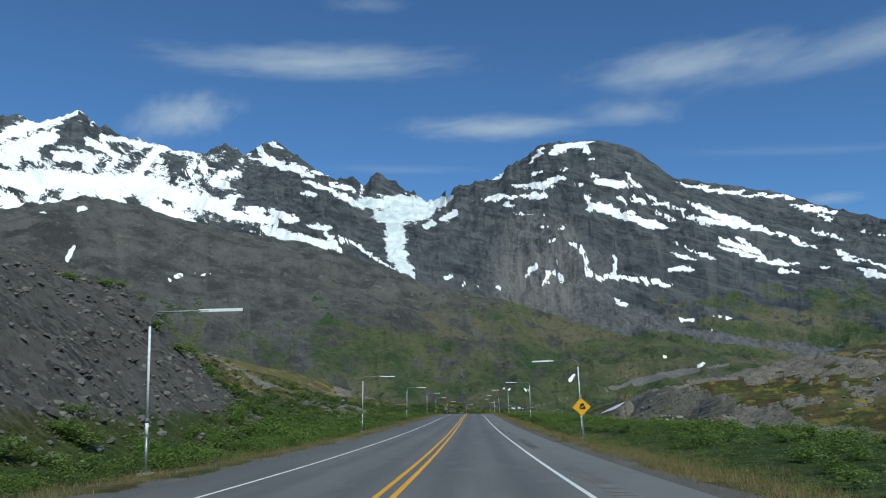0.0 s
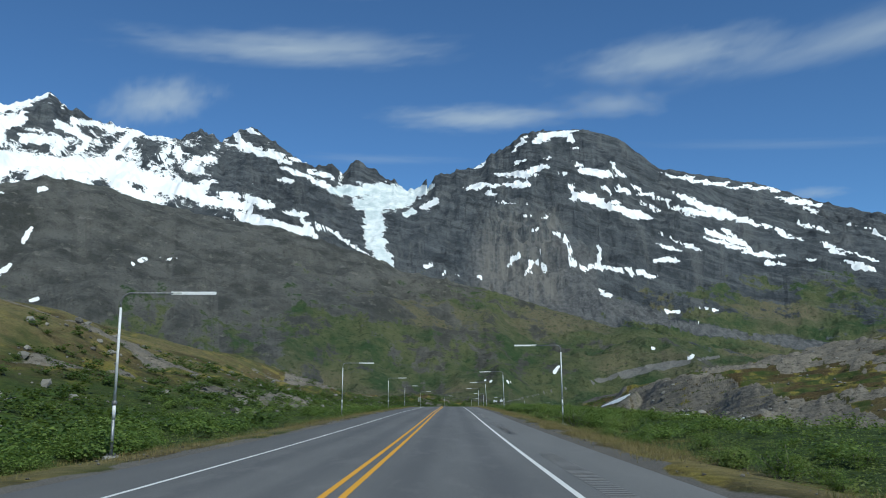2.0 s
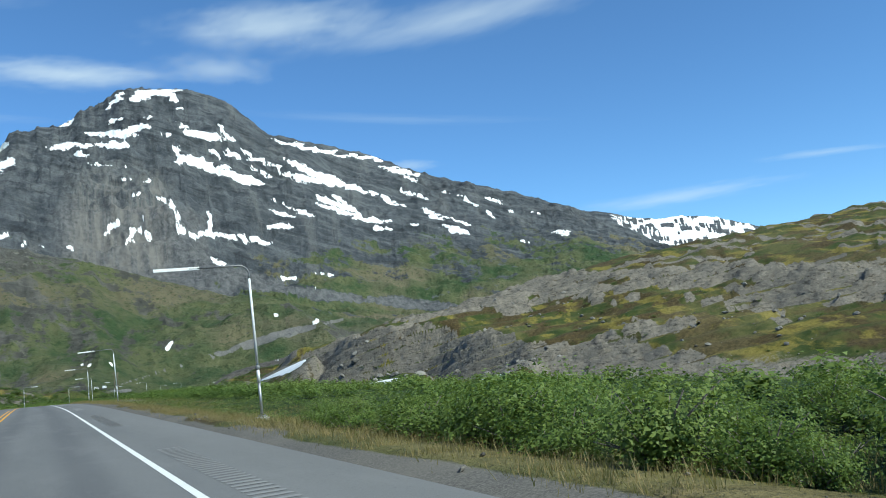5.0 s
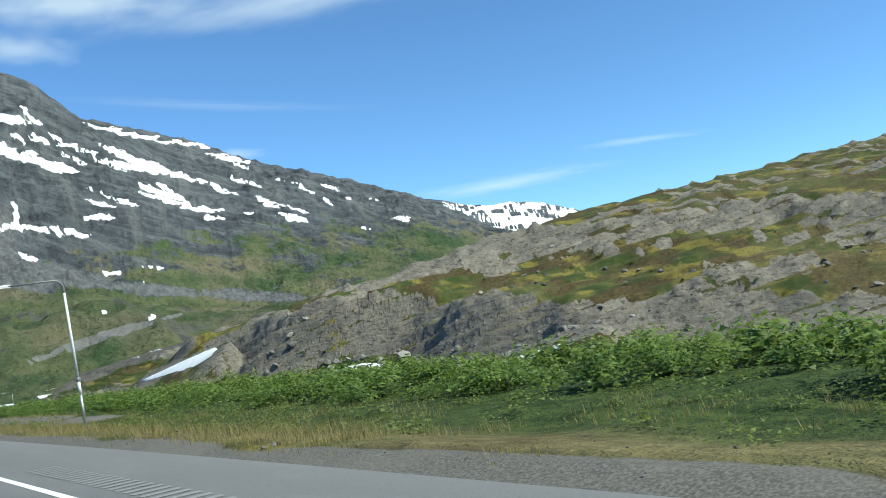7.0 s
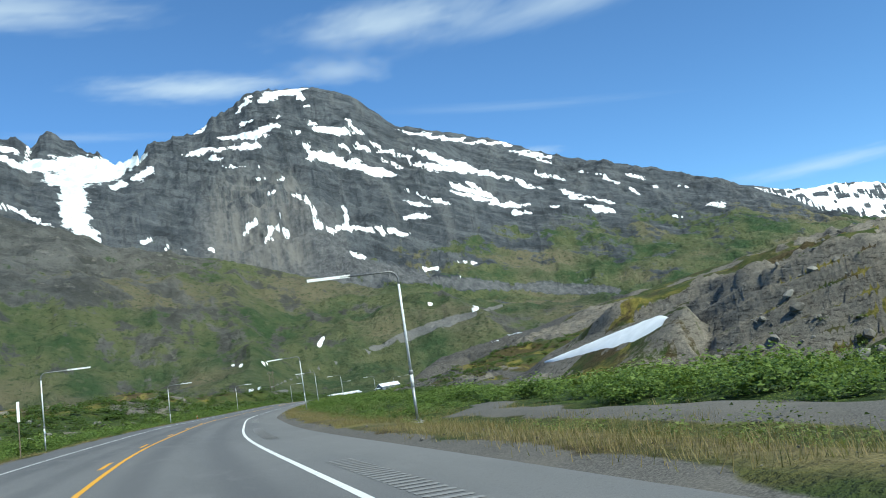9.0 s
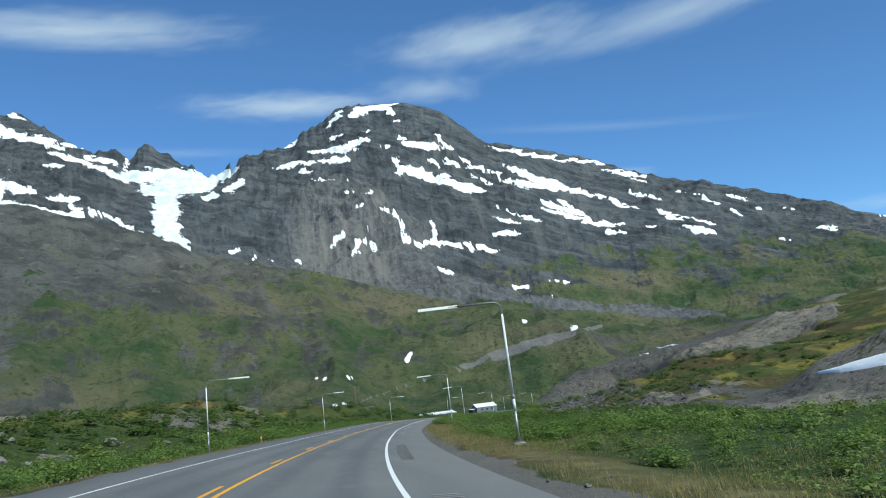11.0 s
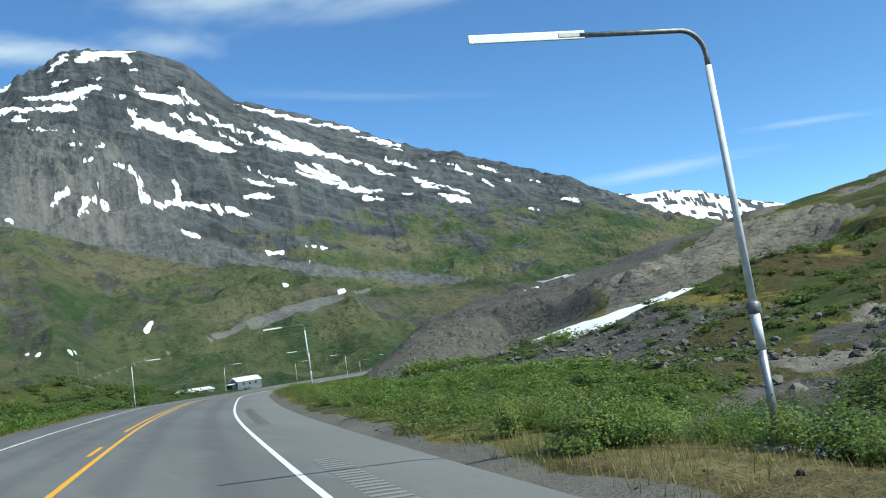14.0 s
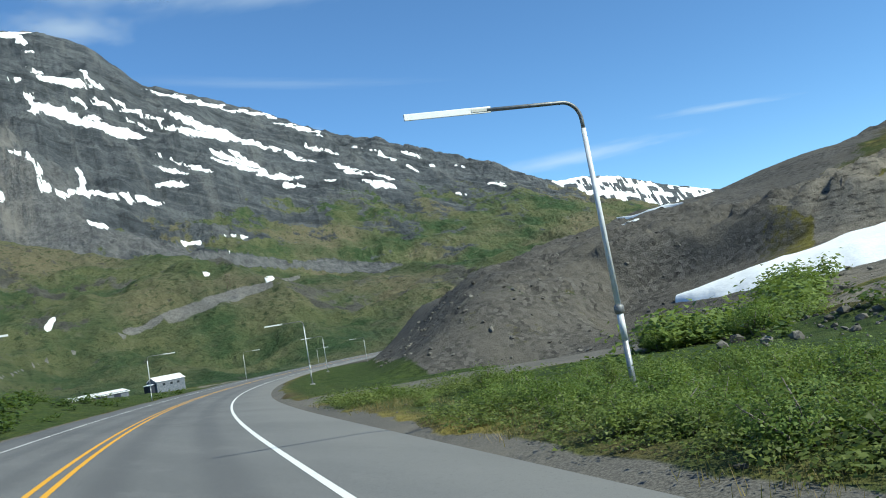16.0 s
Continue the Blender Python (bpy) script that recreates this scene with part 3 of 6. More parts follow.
    rocky2 = smooth(0.58, 0.66, fbm(x * 0.05 - y * 0.02, y * 0.06 + x * 0.02, 121, 4) + 0.16 * smooth(78, 98, x) * smooth(500, 470, y) * smooth(448, 464, y) - 0.05 * smooth(462, 446, y) + 0.12 * smooth(16, 4, np.abs(x - foot2 - 5)))
    z = z + (np.maximum(top2 - z, -3) - scoop) * face2 + face2 * rocky2 * (1 - 0.45 * smooth(486, 506, y)) * (mid * 1.15 + small * 0.6 - 0.45 * (1 - mj) - 0.15 * (1 - sj) + 1.25 * ledges(top2 + 0.05 * x + 0.36 * y + 0.9 * big + 2.2 * (fbm(x * 0.09, y * 0.09, 123, 4) - 0.5), 1.5)[0]) + face2 * (fbm(x * 0.1, y * 0.1, 125, 4) - 0.5) * 1.6 * (1 - 0.7 * smooth(486, 506, y))
    # the hollow below the long bank
    bank_x, bank_y, bank_z = np.array(LONG_BANK, float)[::-1].T
    dip = np.interp(y, bank_y, bank_z) - 0.3
    dx = x - np.interp(y, bank_y, bank_x)
    sink = (dx < 2) * smooth(438, 447, y) * smooth(500, 488, y) * smooth(62, 68, x)
    z = z - sink * np.maximum(z - (dip + 0.15 * np.minimum(dx, 0) + 0.7 * (fbm(x * 0.2, y * 0.2, 127, 3) - 0.5)), 0)
    z = z + 1.9 * np.exp(-(((x - 82) / 11) ** 2) - ((y - 434.5) / 6) ** 2)
    z = lay(x, y, z, LONG_BANK, 0.36, (9.0, 5.0))
    scree = smooth(0.03, 0.22, face2) * smooth(466, 484, y + 0.25 * (90 - x)) * (0.77 + 0.23 * smooth(0.42, 0.56, fbm(x * 0.05, y * 0.09, 128, 4)))
    crown = np.exp(-(((x - 84) / 16) ** 2) - ((y - 436) / 11) ** 2)
    rocky2 = rocky2 * (1 - 0.9 * np.clip(1.6 * crown, 0, 1))
    rock = np.where(face2 > 0.05, np.maximum(rock * (1 - face2), rocky2 * smooth(0.05, 0.2, face2)), rock)
    gravel = np.maximum(gravel, np.maximum(scree, face2 * smooth(0.55, 0.65, fbm(x * 0.07, y * 0.07, 131, 3)) * smooth(78, 60, x)) * 0.8)
    dry = np.maximum(dry * (1 - face2), 0.6 * face2 * np.exp(-(((x - 125) / 12) ** 2) - ((y - 508) / 12) ** 2))
    lush = np.maximum(lush, 0.85 * smooth(-8, -3, x - foot2) * smooth(7, 2, x - foot2) * smooth(470, 482, y) * smooth(530, 515, y) * smooth(0.42, 0.5, fbm(x * 0.15, y * 0.15, 129, 3)))
    lush = lush * (1 - face2 * 0.7) * (1 - 0.7 * right * smooth(372, 392, y) * smooth(442, 430, y) * smooth(10, 15, out))
    gravel = np.maximum(gravel, 0.75 * right * smooth(372, 392, y) * smooth(446, 436, y) * smooth(12, 18, out) * smooth(76, 64, x) * smooth(0.42, 0.52, fbm(x * 0.1, y * 0.1, 133, 3)))
    # the stream bed between
    bed = smooth(4.2, 0.6, track_distance(x, y, BROOK))
    z = z * (1 - bed) + bed * (z0 - 1.75)
    gravel = np.maximum(gravel, smooth(2.4, 1.4, track_distance(x, y, BROOK)) * 0.9)
    # gravel places
    for line, half in ((SIDE_TRACK, 3.4), (PULL_OUT, 0.25), (LAY_BY, 3.0)):
        near = smooth(half + 1.6, half, track_distance(x, y, line) + 2.4 * (fbm(x * 0.35, y * 0.25, 135, 4) - 0.5))
        z = z * (1 - near) + near * (z0 - 0.22 - 0.02 * out)
        verge = np.maximum(verge, near)
        lush, rock = lush * (1 - near), rock * (1 - near)
    # the bed under the road
    z = np.where(a < 6.6, z0 - 0.16 * smooth(6.6, 5.8, a) - 0.03, z)
    beds = right * smooth(396, 408, y) * smooth(0.8, 1.6, out) * smooth(16, 11, out) * (verge < 0.5)
    dry, lush = dry * (1 - 0.85 * beds), np.maximum(lush, 0.9 * beds)
    lush = np.clip(lush, 0, 1)
    return z, d, rock, gravel, lush, np.clip(dry, 0, 1), verge


BROOK = [(30.2, 384), (31.6, 390), (34.5, 398), (39, 404), (46, 408)]

NEAR_CREST = [(-60, 200), (-40, 290), (-33, 311), (-27.5, 344), (-23.7, 336), (-20.5, 313), (-12.5, 285), (-8.6, 262), (-5, 238), (-2.5, 206), (0, 195), (3, 178), (6.8, 146), (10, 118), (12.4, 96), (15, 84), (18, 60), (21, 38), (25, 30), (32, 20), (45, 10), (80, 0)]
FOOT_1550 = [(-60, 180), (-33, 305), (-20, 308), (-8, 255), (-2.5, 215), (3, 185), (8, 165), (12, 152), (16.4, 116), (21.4, 80), (25, 63), (29, 58), (35, 55), (80, 20)]
BENCH_2000 = [(-60, 300), (-33, 520), (-20, 510), (-12, 480), (-7, 420), (-2, 400), (3, 430), (8, 420), (12, 340), (15, 290), (19.4, 293), (26.2, 275), (33.6, 216), (40.7, 161), (48, 100), (80, 60)]
CREST_WEST = [(-60, 600), (-40, 900), (-31.4, 1024), (-30.3, 1044), (-29.3, 1005), (-26.7, 1077), (-25.4, 1033), (-23.9, 1002), (-22.1, 984), (-19.8, 959), (-18.9, 967), (-18.1, 956), (-16.7, 1012), (-15.3, 952), (-13.3, 1034), (-12.1, 990), (-10.2, 915), (-8.8, 870), (-7.5, 901), (-6.7, 849), (-5.8, 906), (-4.3, 861), (-1.9, 794), (-0.5, 799), (2, 700), (6, 500), (80, 300)]
CREST_EAST = [(-60, 300), (-8, 560), (-3, 680), (-0.6, 735), (0.1, 786), (1.3, 789), (2.8, 806), (4.3, 852), (5.8, 898), (6.8, 930), (10.6, 937), (12.0, 922), (13.6, 892), (15.3, 820), (16.3, 768), (18.9, 736), (22.6, 682), (26.0, 607), (29.5, 540), (32.8, 490), (36.6, 418), (38.8, 360), (41.3, 292), (43.0, 232), (48, 150), (80, 80)]
FAR_DOME = [(-60, 100), (30, 300), (34, 560), (38, 610), (39.6, 588), (40.6, 550), (42.5, 521), (44.8, 520), (47.5, 465), (50.6, 381), (56, 250), (80, 100)]
SUMMIT_SNOW = [
    (6.14, 17.0, 6.89, 17.9, 0.31), (7.41, 17.55, 9.05, 17.98, 0.63), (9.05, 17.91, 10.71, 18.09, 0.39),
    (9.98, 18.09, 10.48, 17.36, 0.31), (10.35, 17.0, 10.82, 16.88, 0.2), (5.91, 16.11, 6.8, 16.29, 0.24),
    (4.5, 15.39, 7.98, 15.2, 0.31), (6.58, 15.47, 8.37, 15.74, 0.35), (7.3, 15.75, 8.78, 16.47, 0.12),
    (2.43, 14.42, 4.12, 14.68, 0.31), (4.11, 14.57, 7.24, 14.67, 0.39), (3.92, 14.15, 4.59, 13.97, 0.28),
    (3.0, 15.83, 3.85, 16.16, 0.28), (4.74, 13.5, 6.98, 13.22, 0.16), (9.43, 15.37, 10.16, 15.24, 0.24),
    (10.9, 15.41, 13.48, 14.78, 0.43), (12.99, 15.84, 14.04, 14.68, 0.28),
]
SHELF_SNOW = [
    (10.58, 16.08, 11.1, 15.59, 0.16), (10.1, 14.43, 10.4, 13.31, 0.39), (10.25, 13.88, 12.78, 12.85, 0.59),
    (11.49, 13.09, 13.73, 13.0, 0.31), (12.78, 12.85, 15.73, 11.75, 0.47), (12.12, 14.19, 13.21, 13.59, 0.24),
    (13.44, 14.14, 14.53, 13.53, 0.28), (14.57, 14.1, 16.03, 13.08, 0.28), (14.88, 13.13, 16.35, 12.22, 0.16),
    (16.04, 13.27, 17.14, 12.44, 0.2), (17.13, 12.32, 20.58, 11.44, 0.39), (17.41, 13.38, 19.46, 12.1, 0.39),
    (18.9, 12.52, 22.9, 10.67, 0.43), (22.54, 11.09, 25.56, 9.33, 0.24), (16.55, 14.76, 21.93, 13.16, 0.24),
    (21.75, 13.41, 24.3, 12.82, 0.24), (23.85, 12.35, 26.78, 11.5, 0.28), (25.58, 11.53, 26.54, 11.13, 0.2),
]
LOWER_SNOW = [
    (19.36, 10.75, 21.62, 9.6, 0.31), (20.53, 10.67, 22.38, 9.23, 0.28), (19.31, 10.17, 22.35, 8.95, 0.31),
    (21.96, 8.99, 24.3, 8.51, 0.24), (23.08, 8.18, 24.65, 8.0, 0.24), (16.25, 10.77, 17.72, 9.9, 0.2),
    (17.91, 9.81, 19.04, 9.34, 0.31), (15.99, 9.94, 17.69, 9.44, 0.16), (15.91, 8.86, 17.63, 8.74, 0.39),
    (8.82, 11.15, 9.7, 10.81, 0.35), (9.71, 10.92, 10.08, 9.41, 0.35), (9.78, 9.24, 11.0, 8.41, 0.39),
    (11.01, 8.49, 12.49, 8.63, 0.35), (12.03, 10.06, 12.13, 8.72, 0.35), (12.48, 8.51, 16.01, 7.77, 0.35),
]
GULLY_SNOW = [
    (5.53, 8.89, 6.45, 9.95, 0.28), (6.81, 8.27, 7.21, 9.18, 0.47), (7.63, 9.16, 8.3, 8.38, 0.31),
    (7.69, 10.08, 7.75, 9.93, 0.31), (7.34, 11.39, 7.55, 11.45, 0.35), (7.81, 12.22, 8.71, 12.26, 0.2),
    (6.59, 12.5, 7.12, 12.42, 0.16), (3.14, 8.19, 3.64, 8.06, 0.31), (0.57, 8.48, 2.16, 8.24, 0.16),
    (-0.67, 8.94, -0.03, 9.2, 0.28), (12.02, 7.02, 12.9, 6.46, 0.28), (16.21, 5.36, 17.53, 5.05, 0.2),
    (18.91, 5.4, 20.07, 5.22, 0.16), (18.56, 4.38, 18.82, 4.24, 0.2), (-0.82, 13.08, 0.14, 13.61, 0.55),
]
EAST_SNOW = [
    (26.75, 9.14, 28.05, 8.22, 0.24), (25.66, 8.26, 26.42, 7.91, 0.2), (28.01, 7.83, 29.75, 7.26, 0.35),
    (27.52, 8.87, 29.8, 7.73, 0.2), (29.31, 9.88, 30.55, 9.15, 0.28), (31.26, 9.47, 32.33, 9.04, 0.24),
    (31.22, 8.69, 31.63, 8.05, 0.24), (28.05, 10.2, 28.84, 10.0, 0.2), (34.23, 8.27, 35.0, 8.02, 0.2),
    (35.81, 6.59, 36.78, 6.48, 0.28), (33.42, 6.27, 33.99, 6.09, 0.2), (24.91, 10.89, 27.21, 9.81, 0.16),
    (32.67, 8.45, 33.25, 8.3, 0.16),
]
GLACIER = [
    (-7.7, 14.22, -0.94, 14.41, 0.87), (-5.6, 13.34, -1.58, 13.81, 1.42), (-4.67, 12.81, -4.27, 10.14, 1.65),
    (-4.15, 10.14, -3.32, 9.23, 0.94), (-1.79, 13.81, -0.09, 14.6, 0.47), (-2.23, 12.59, -1.38, 12.91, 0.39),
]
WEST_SNOW = [
    (-31.64, 17.01, -26.9, 19.09, 0.71), (-31.88, 15.73, -28.24, 17.56, 1.02), (-32.13, 14.55, -27.73, 15.04, 1.34),
    (-27.71, 14.67, -21.48, 15.09, 1.42), (-28.5, 16.14, -25.66, 16.37, 0.35), (-26.26, 17.5, -24.2, 16.66, 0.47),
    (-25.37, 17.78, -20.8, 17.26, 0.35), (-24.82, 15.85, -24.13, 16.78, 0.55), (-23.38, 15.13, -20.82, 17.64, 0.55),
    (-21.19, 17.23, -20.03, 17.51, 0.31), (-19.78, 15.98, -18.63, 16.84, 0.35), (-18.43, 16.66, -18.19, 15.5, 0.31),
    (-21.47, 14.7, -16.74, 13.68, 1.18), (-17.54, 13.88, -15.97, 14.63, 0.35), (-17.53, 13.48, -13.5, 13.0, 0.79),
    (-15.95, 13.83, -14.33, 13.69, 0.35), (-13.93, 13.71, -11.87, 13.16, 0.55), (-14.3, 12.41, -9.37, 11.38, 0.79),
    (-11.04, 12.78, -9.38, 12.6, 0.31),
]
HORN_SNOW = [
    (-9.79, 12.39, -8.75, 10.98, 0.51), (-14.84, 18.24, -14.0, 17.3, 0.43), (-14.44, 18.46, -12.77, 17.94, 0.43),
    (-14.41, 17.08, -11.09, 16.41, 0.51), (-11.5, 16.2, -9.41, 16.25, 0.28), (-11.08, 15.81, -7.72, 14.46, 0.39),
    (-11.28, 15.0, -10.44, 14.82, 0.39), (-9.4, 15.65, -7.3, 15.07, 0.28), (-6.88, 14.67, -6.66, 15.89, 0.16),
    (-32.04, 13.38, -30.72, 13.34, 0.55), (-30.72, 13.34, -29.52, 13.09, 0.35), (-8.96, 12.2, -5.2, 9.96, 0.24),
    (-5.2, 9.96, -4.37, 9.34, 0.24),
]
FRONT_SNOW = [
    (-29.01, 10.08, -28.45, 11.09, 0.28), (-30.57, 7.88, -29.74, 8.69, 0.27), (-28.89, 6.22, -28.19, 6.52, 0.24),
    (-22.13, 9.05, -21.05, 9.49, 0.33), (-20.18, 9.53, -18.57, 9.5, 0.16), (-32.77, 10.19, -32.1, 10.32, 0.31),
    (-28.04, 13.45, -27.39, 13.7, 0.24), (-30.36, 13.05, -30.02, 13.19, 0.2), (8.77, 1.17, 9.22, 1.63, 0.26),
    (18.35, 1.98, 18.95, 2.15, 0.25), (3.58, 0.73, 4.35, 0.58, 0.2), (4.82, 0.58, 5.61, 0.53, 0.2),
    (15.94, 2.85, 16.22, 2.74, 0.2),
]
GRAVEL_BANDS = [
    (5.5, -0.9, 10.73, 0.27, 0.09), (10.73, 0.27, 13.0, 0.75, 0.26), (13.0, 0.75, 16.0, 1.35, 0.55), (15.5, 1.4, 18.6, 1.75, 0.48), (18.4, 1.75, 20.57, 2.1, 0.18), (16.5, 1.2, 17.6, 1.5, 0.2), (3.36, -1.38, 6.48, -1.22, 0.3),
]
FAN_BANDS = [
    (11.0, 6.4, 16.42, 4.7, 1.0), (16.41, 4.5, 22.0, 3.3, 0.62), (22.0, 3.3, 28.77, 2.05, 0.6), (-0.08, 7.94, 1.46, 8.15, 0.39),
]


def curve(points, a):
    return np.interp(a, *np.array(points, float).T)


def brush(strokes, az, el):
    """How far inside the nearest stroke a direction lies: 1 at its middle, 0.5 at its edge."""
    best = np.zeros(np.shape(az))
    for a0, e0, a1, e1, w in strokes:
        pad = 2.5 * w
        box = (az > min(a0, a1) - pad) & (az < max(a0, a1) + pad) & (el > min(e0, e1) - pad) & (el < max(e0, e1) + pad)
        if not box.any():
            continue
        a, e = az[box], el[box]
        k = np.cos(np.radians(el[box]))
        ux, uy = (a1 - a0), (e1 - e0)
        u = np.clip(((a - a0) * ux + (e - e0) * uy) / (ux * ux + uy * uy + 1e-9), 0, 1)
        dist = np.hypot((a - a0 - u * ux) * k, e - e0 - u * uy)
        half = 0.5 * w * (1 - 0.45 * np.abs(2 * u - 1) ** 3)
        best[box] = np.maximum(best[box], np.clip(1 - 0.5 * dist / half, 0, 1))
    return best


def far_land(az, r):
    """Height of the far land by bearing (degrees, clockwise from +y) and distance from the hub."""
    near, foot, bench = curve(NEAR_CREST, az), curve(FOOT_1550, az), curve(BENCH_2000, az)
    west, east, dome = curve(CREST_WEST, az), curve(CREST_EAST, az), curve(FAR_DOME, az)
    jag = ridged(az * 0.9, az * 0.0 + 3.3, 201, 4) - 0.5
    isw = smooth(0.5, -1.5, az)
    crest = np.where(az < -0.5, west, east) + jag * (26 * smooth(14, 4, az) + 8)
    r_crest = 2850 + 250 * isw
    r_near = 1350 - 220 * smooth(6, 20, az)
    half = bench + (0.52 - 0.06 * isw) * (crest - bench)
    ice = smooth(-8, -6, az) * smooth(1.5, -1, az)
    half = half * (1 - ice) + (610 + 0 * az) * ice
    floor = -19.0 - 10.5 * smooth(2, 10, az)
    knots = [520 + 0 * az, 700 + 0 * az, 820 + 0 * az, 0.86 * r_near, r_near, r_near + 90, 1550 + 0 * az, 2000 + 0 * az, 0.5 * (2000 + r_crest), r_crest, r_crest + 300, 4400 + 0 * az, 4900 + 0 * az]
    back = np.minimum(crest - 120, 700)
    levels = [-17 - 8 * smooth(2, 10, az), floor, floor + 0.10 * (near + 20), 0.70 * near - 8, near, near - 6, np.maximum(foot, near - 30), bench, half, crest, back, np.where(az > 33, dome, back - 250), back - 400]
    knots, levels = np.array(knots), np.array(levels)
    z = np.full(np.shape(az), 0.0) + levels[0]
    for k in range(len(knots) - 1):
        t = np.clip((r - knots[k]) / (knots[k + 1] - knots[k]), 0, 1)
        z = z + (levels[k + 1] - levels[k]) * t
    # gullies and shoulders
    x, y = HUB[0] + r * np.sin(np.radians(az)), HUB[1] + r * np.cos(np.radians(az))
    front = smooth(620, 900, r) * smooth(0, 120, r_near - r)
    rear = smooth(0, 250, r - r_near - 60) * smooth(0, 300, np.abs(r_crest - r)) * (1 - ice * 0.75) * (1 - 0.85 * smooth(3300, 3700, r))
    warp = 60 * (fbm(x * 0.002, y * 0.002, 211, 3) - 0.5)
    gully = ridged(x * 0.0045 + warp * 0.012, y * 0.0022 + warp * 0.008, 221, 5) - 0.5
    lumps = fbm(x * 0.006, y * 0.006, 231, 5) - 0.5
    steps = ridged((x - 0.6 * y) * 0.0035, (y + 0.6 * x) * 0.009, 241, 4) - 0.5
    rough = 1 - 0.55 * smooth(14, 24, az) * smooth(2600, 2100, r)
    z = z + rear * rough * (78 * gully + 64 * lumps + 46 * steps) + front * (34 * gully + 34 * lumps + 18 * steps)
    z = z + 11 * (ridged(x * 0.018, y * 0.018, 251, 4) - 0.5) * smooth(600, 900, r) + ice * smooth(1500, 1700, r) * smooth(2900, 2700, r) * 14 * (ridged(x * 0.012, y * 0.03, 261, 4) - 0.5)
    return z


def true_range(az, r):
    """Where the ranges stand: the model's distances past the near slope drawn in, the far dome set back."""
    k = 1.0 - 0.26 * smooth(-14, -9, az) * (1 - 0.75 * smooth(17, 25, az))
    mid = np.clip(r, 1130, 3120) - 1130
    out = np.clip((r - 3120) / 1280, 0, 1)
    return np.where(r < 1130, r, 1130 + k * mid + (r > 3120) * out * (4400 - 1130 - k * 1990) + np.maximum(r - 4400, 0))


def polar_grid(bearings, radii):
    az, r = np.meshgrid(bearings, radii)
    x, y = HUB[0] + r * np.sin(np.radians(az)), HUB[1] + r * np.cos(np.radians(az))
    return az, r, x, y


NEAR_BOX = (-70.0, 150.0, -40.0, 606.0)


def build_far(name, bearings, radii, label):
    az, r, x, y = polar_grid(bearings, radii)
    zn, d, rock, gravel, lush, dry, verge = land(x, y)
    w = smooth(430, 620, r + 0.25 * np.maximum(-(y - 150), 0))
    zf = far_land(az, r)
    behind = smooth(75, 110, np.abs((az + 180) % 360 - 180))
    zf = zf * (1 - behind) + behind * (-14 + 200 * smooth(900, 4000, r) + 40 * (fbm(x * 0.003, y * 0.003, 271, 4) - 0.5))
    z = zn * (1 - w) + zf * w
    el = np.degrees(np.arctan2(z - HUB[2], r))
    r_near = 1350 - 220 * smooth(6, 20, az)
    rear = r > r_near + 12
    snow, ice = np.zeros(az.shape), np.zeros(az.shape)
    bend = np.clip((r - 700) / 1100, 0, 1)
    az_true, el_true = az, el
    az = az + bend * (0.95 * (fbm(az * 2.2, el * 3.5, 321, 4, 0.6) - 0.5))
    el = el + bend * (0.55 * (fbm(az * 2.2 + 40, el * 3.5, 331, 4, 0.6) - 0.5))
    for strokes in (SUMMIT_SNOW, SHELF_SNOW, LOWER_SNOW, GULLY_SNOW, EAST_SNOW, WEST_SNOW, HORN_SNOW):
        snow = np.maximum(snow, brush(strokes, az, el) * rear)
    fill = smooth(-9, -22, az) * (0.24 + 0.34 * smooth(18.5, 15, el)) + 1.3 * (fbm(az * 0.8, el * 1.5, 341, 5, 0.62) - 0.5)
    snow = np.maximum(snow, np.clip(fill, 0, 1) * rear * smooth(-8, -12, az))
    sheet = brush(GLACIER, az, el) * rear
    ice = smooth(0.35, 0.6, sheet)
    snow = np.maximum(snow, sheet)
    snow = np.maximum(snow, brush(FRONT_SNOW, az, el) * ~rear)
    az, el = az_true, el_true
    stripes = ridged(az * 0.7 + el * 1.2, el * 8.5 + 0.15 * az, 281, 3)
    snow = np.maximum(snow, (r > 3600) * smooth(38.5, 41, az) * smooth(0.32, 0.50, stripes + 0.3 * (fbm(az * 2.5, el * 9, 285, 3) - 0.5)))
    track = brush(GRAVEL_BANDS, az, el) * ~rear
    apron = rear * smooth(0.5, 4, az) * smooth(0.45, 0.75, smooth(17, 9, az + 0.004 * (r - 1600)) + 0.7 * (fbm(az * 0.9, r * 0.006, 295, 4) - 0.5)) * smooth(430, 310, z + 90 * (fbm(az * 1.5, r * 0.003, 297, 4) - 0.5)) * 0.9
    fan = smooth(0.3, 0.6, brush(FAN_BANDS, az, el) + 0.55 * (fbm(az * 1.6, el * 4.0, 299, 5, 0.6) - 0.5)) * rear
    scree = np.maximum(fan, apron)
    scree = np.maximum(scree, smooth(0.55, 0.7, fbm(x * 0.011, y * 0.005, 291, 5, 0.6)) * smooth(700, 1100, r) * 0.4 * smooth(2100, 1700, r))
    slope_green = smooth(360, 120, z + 130 * (fbm(x * 0.003, y * 0.003, 301, 4) - 0.5)) * (0.64 + 0.26 * smooth(900, 700, r) + 0.22 * smooth(8, 20, az))
    slope_green = slope_green * (1 - 0.4 * smooth(0.48, 0.7, fbm(x * 0.012 + 0.004 * y, y * 0.005, 311, 5, 0.6)) - 0.25 * smooth(-9, -16, az) * smooth(900, 1100, r))
    slope_green = slope_green * (1 - 0.5 * ~rear * smooth(40, 150, z + 70 * (fbm(x * 0.01, y * 0.004, 315, 4) - 0.5)) * smooth(6, -4, az))
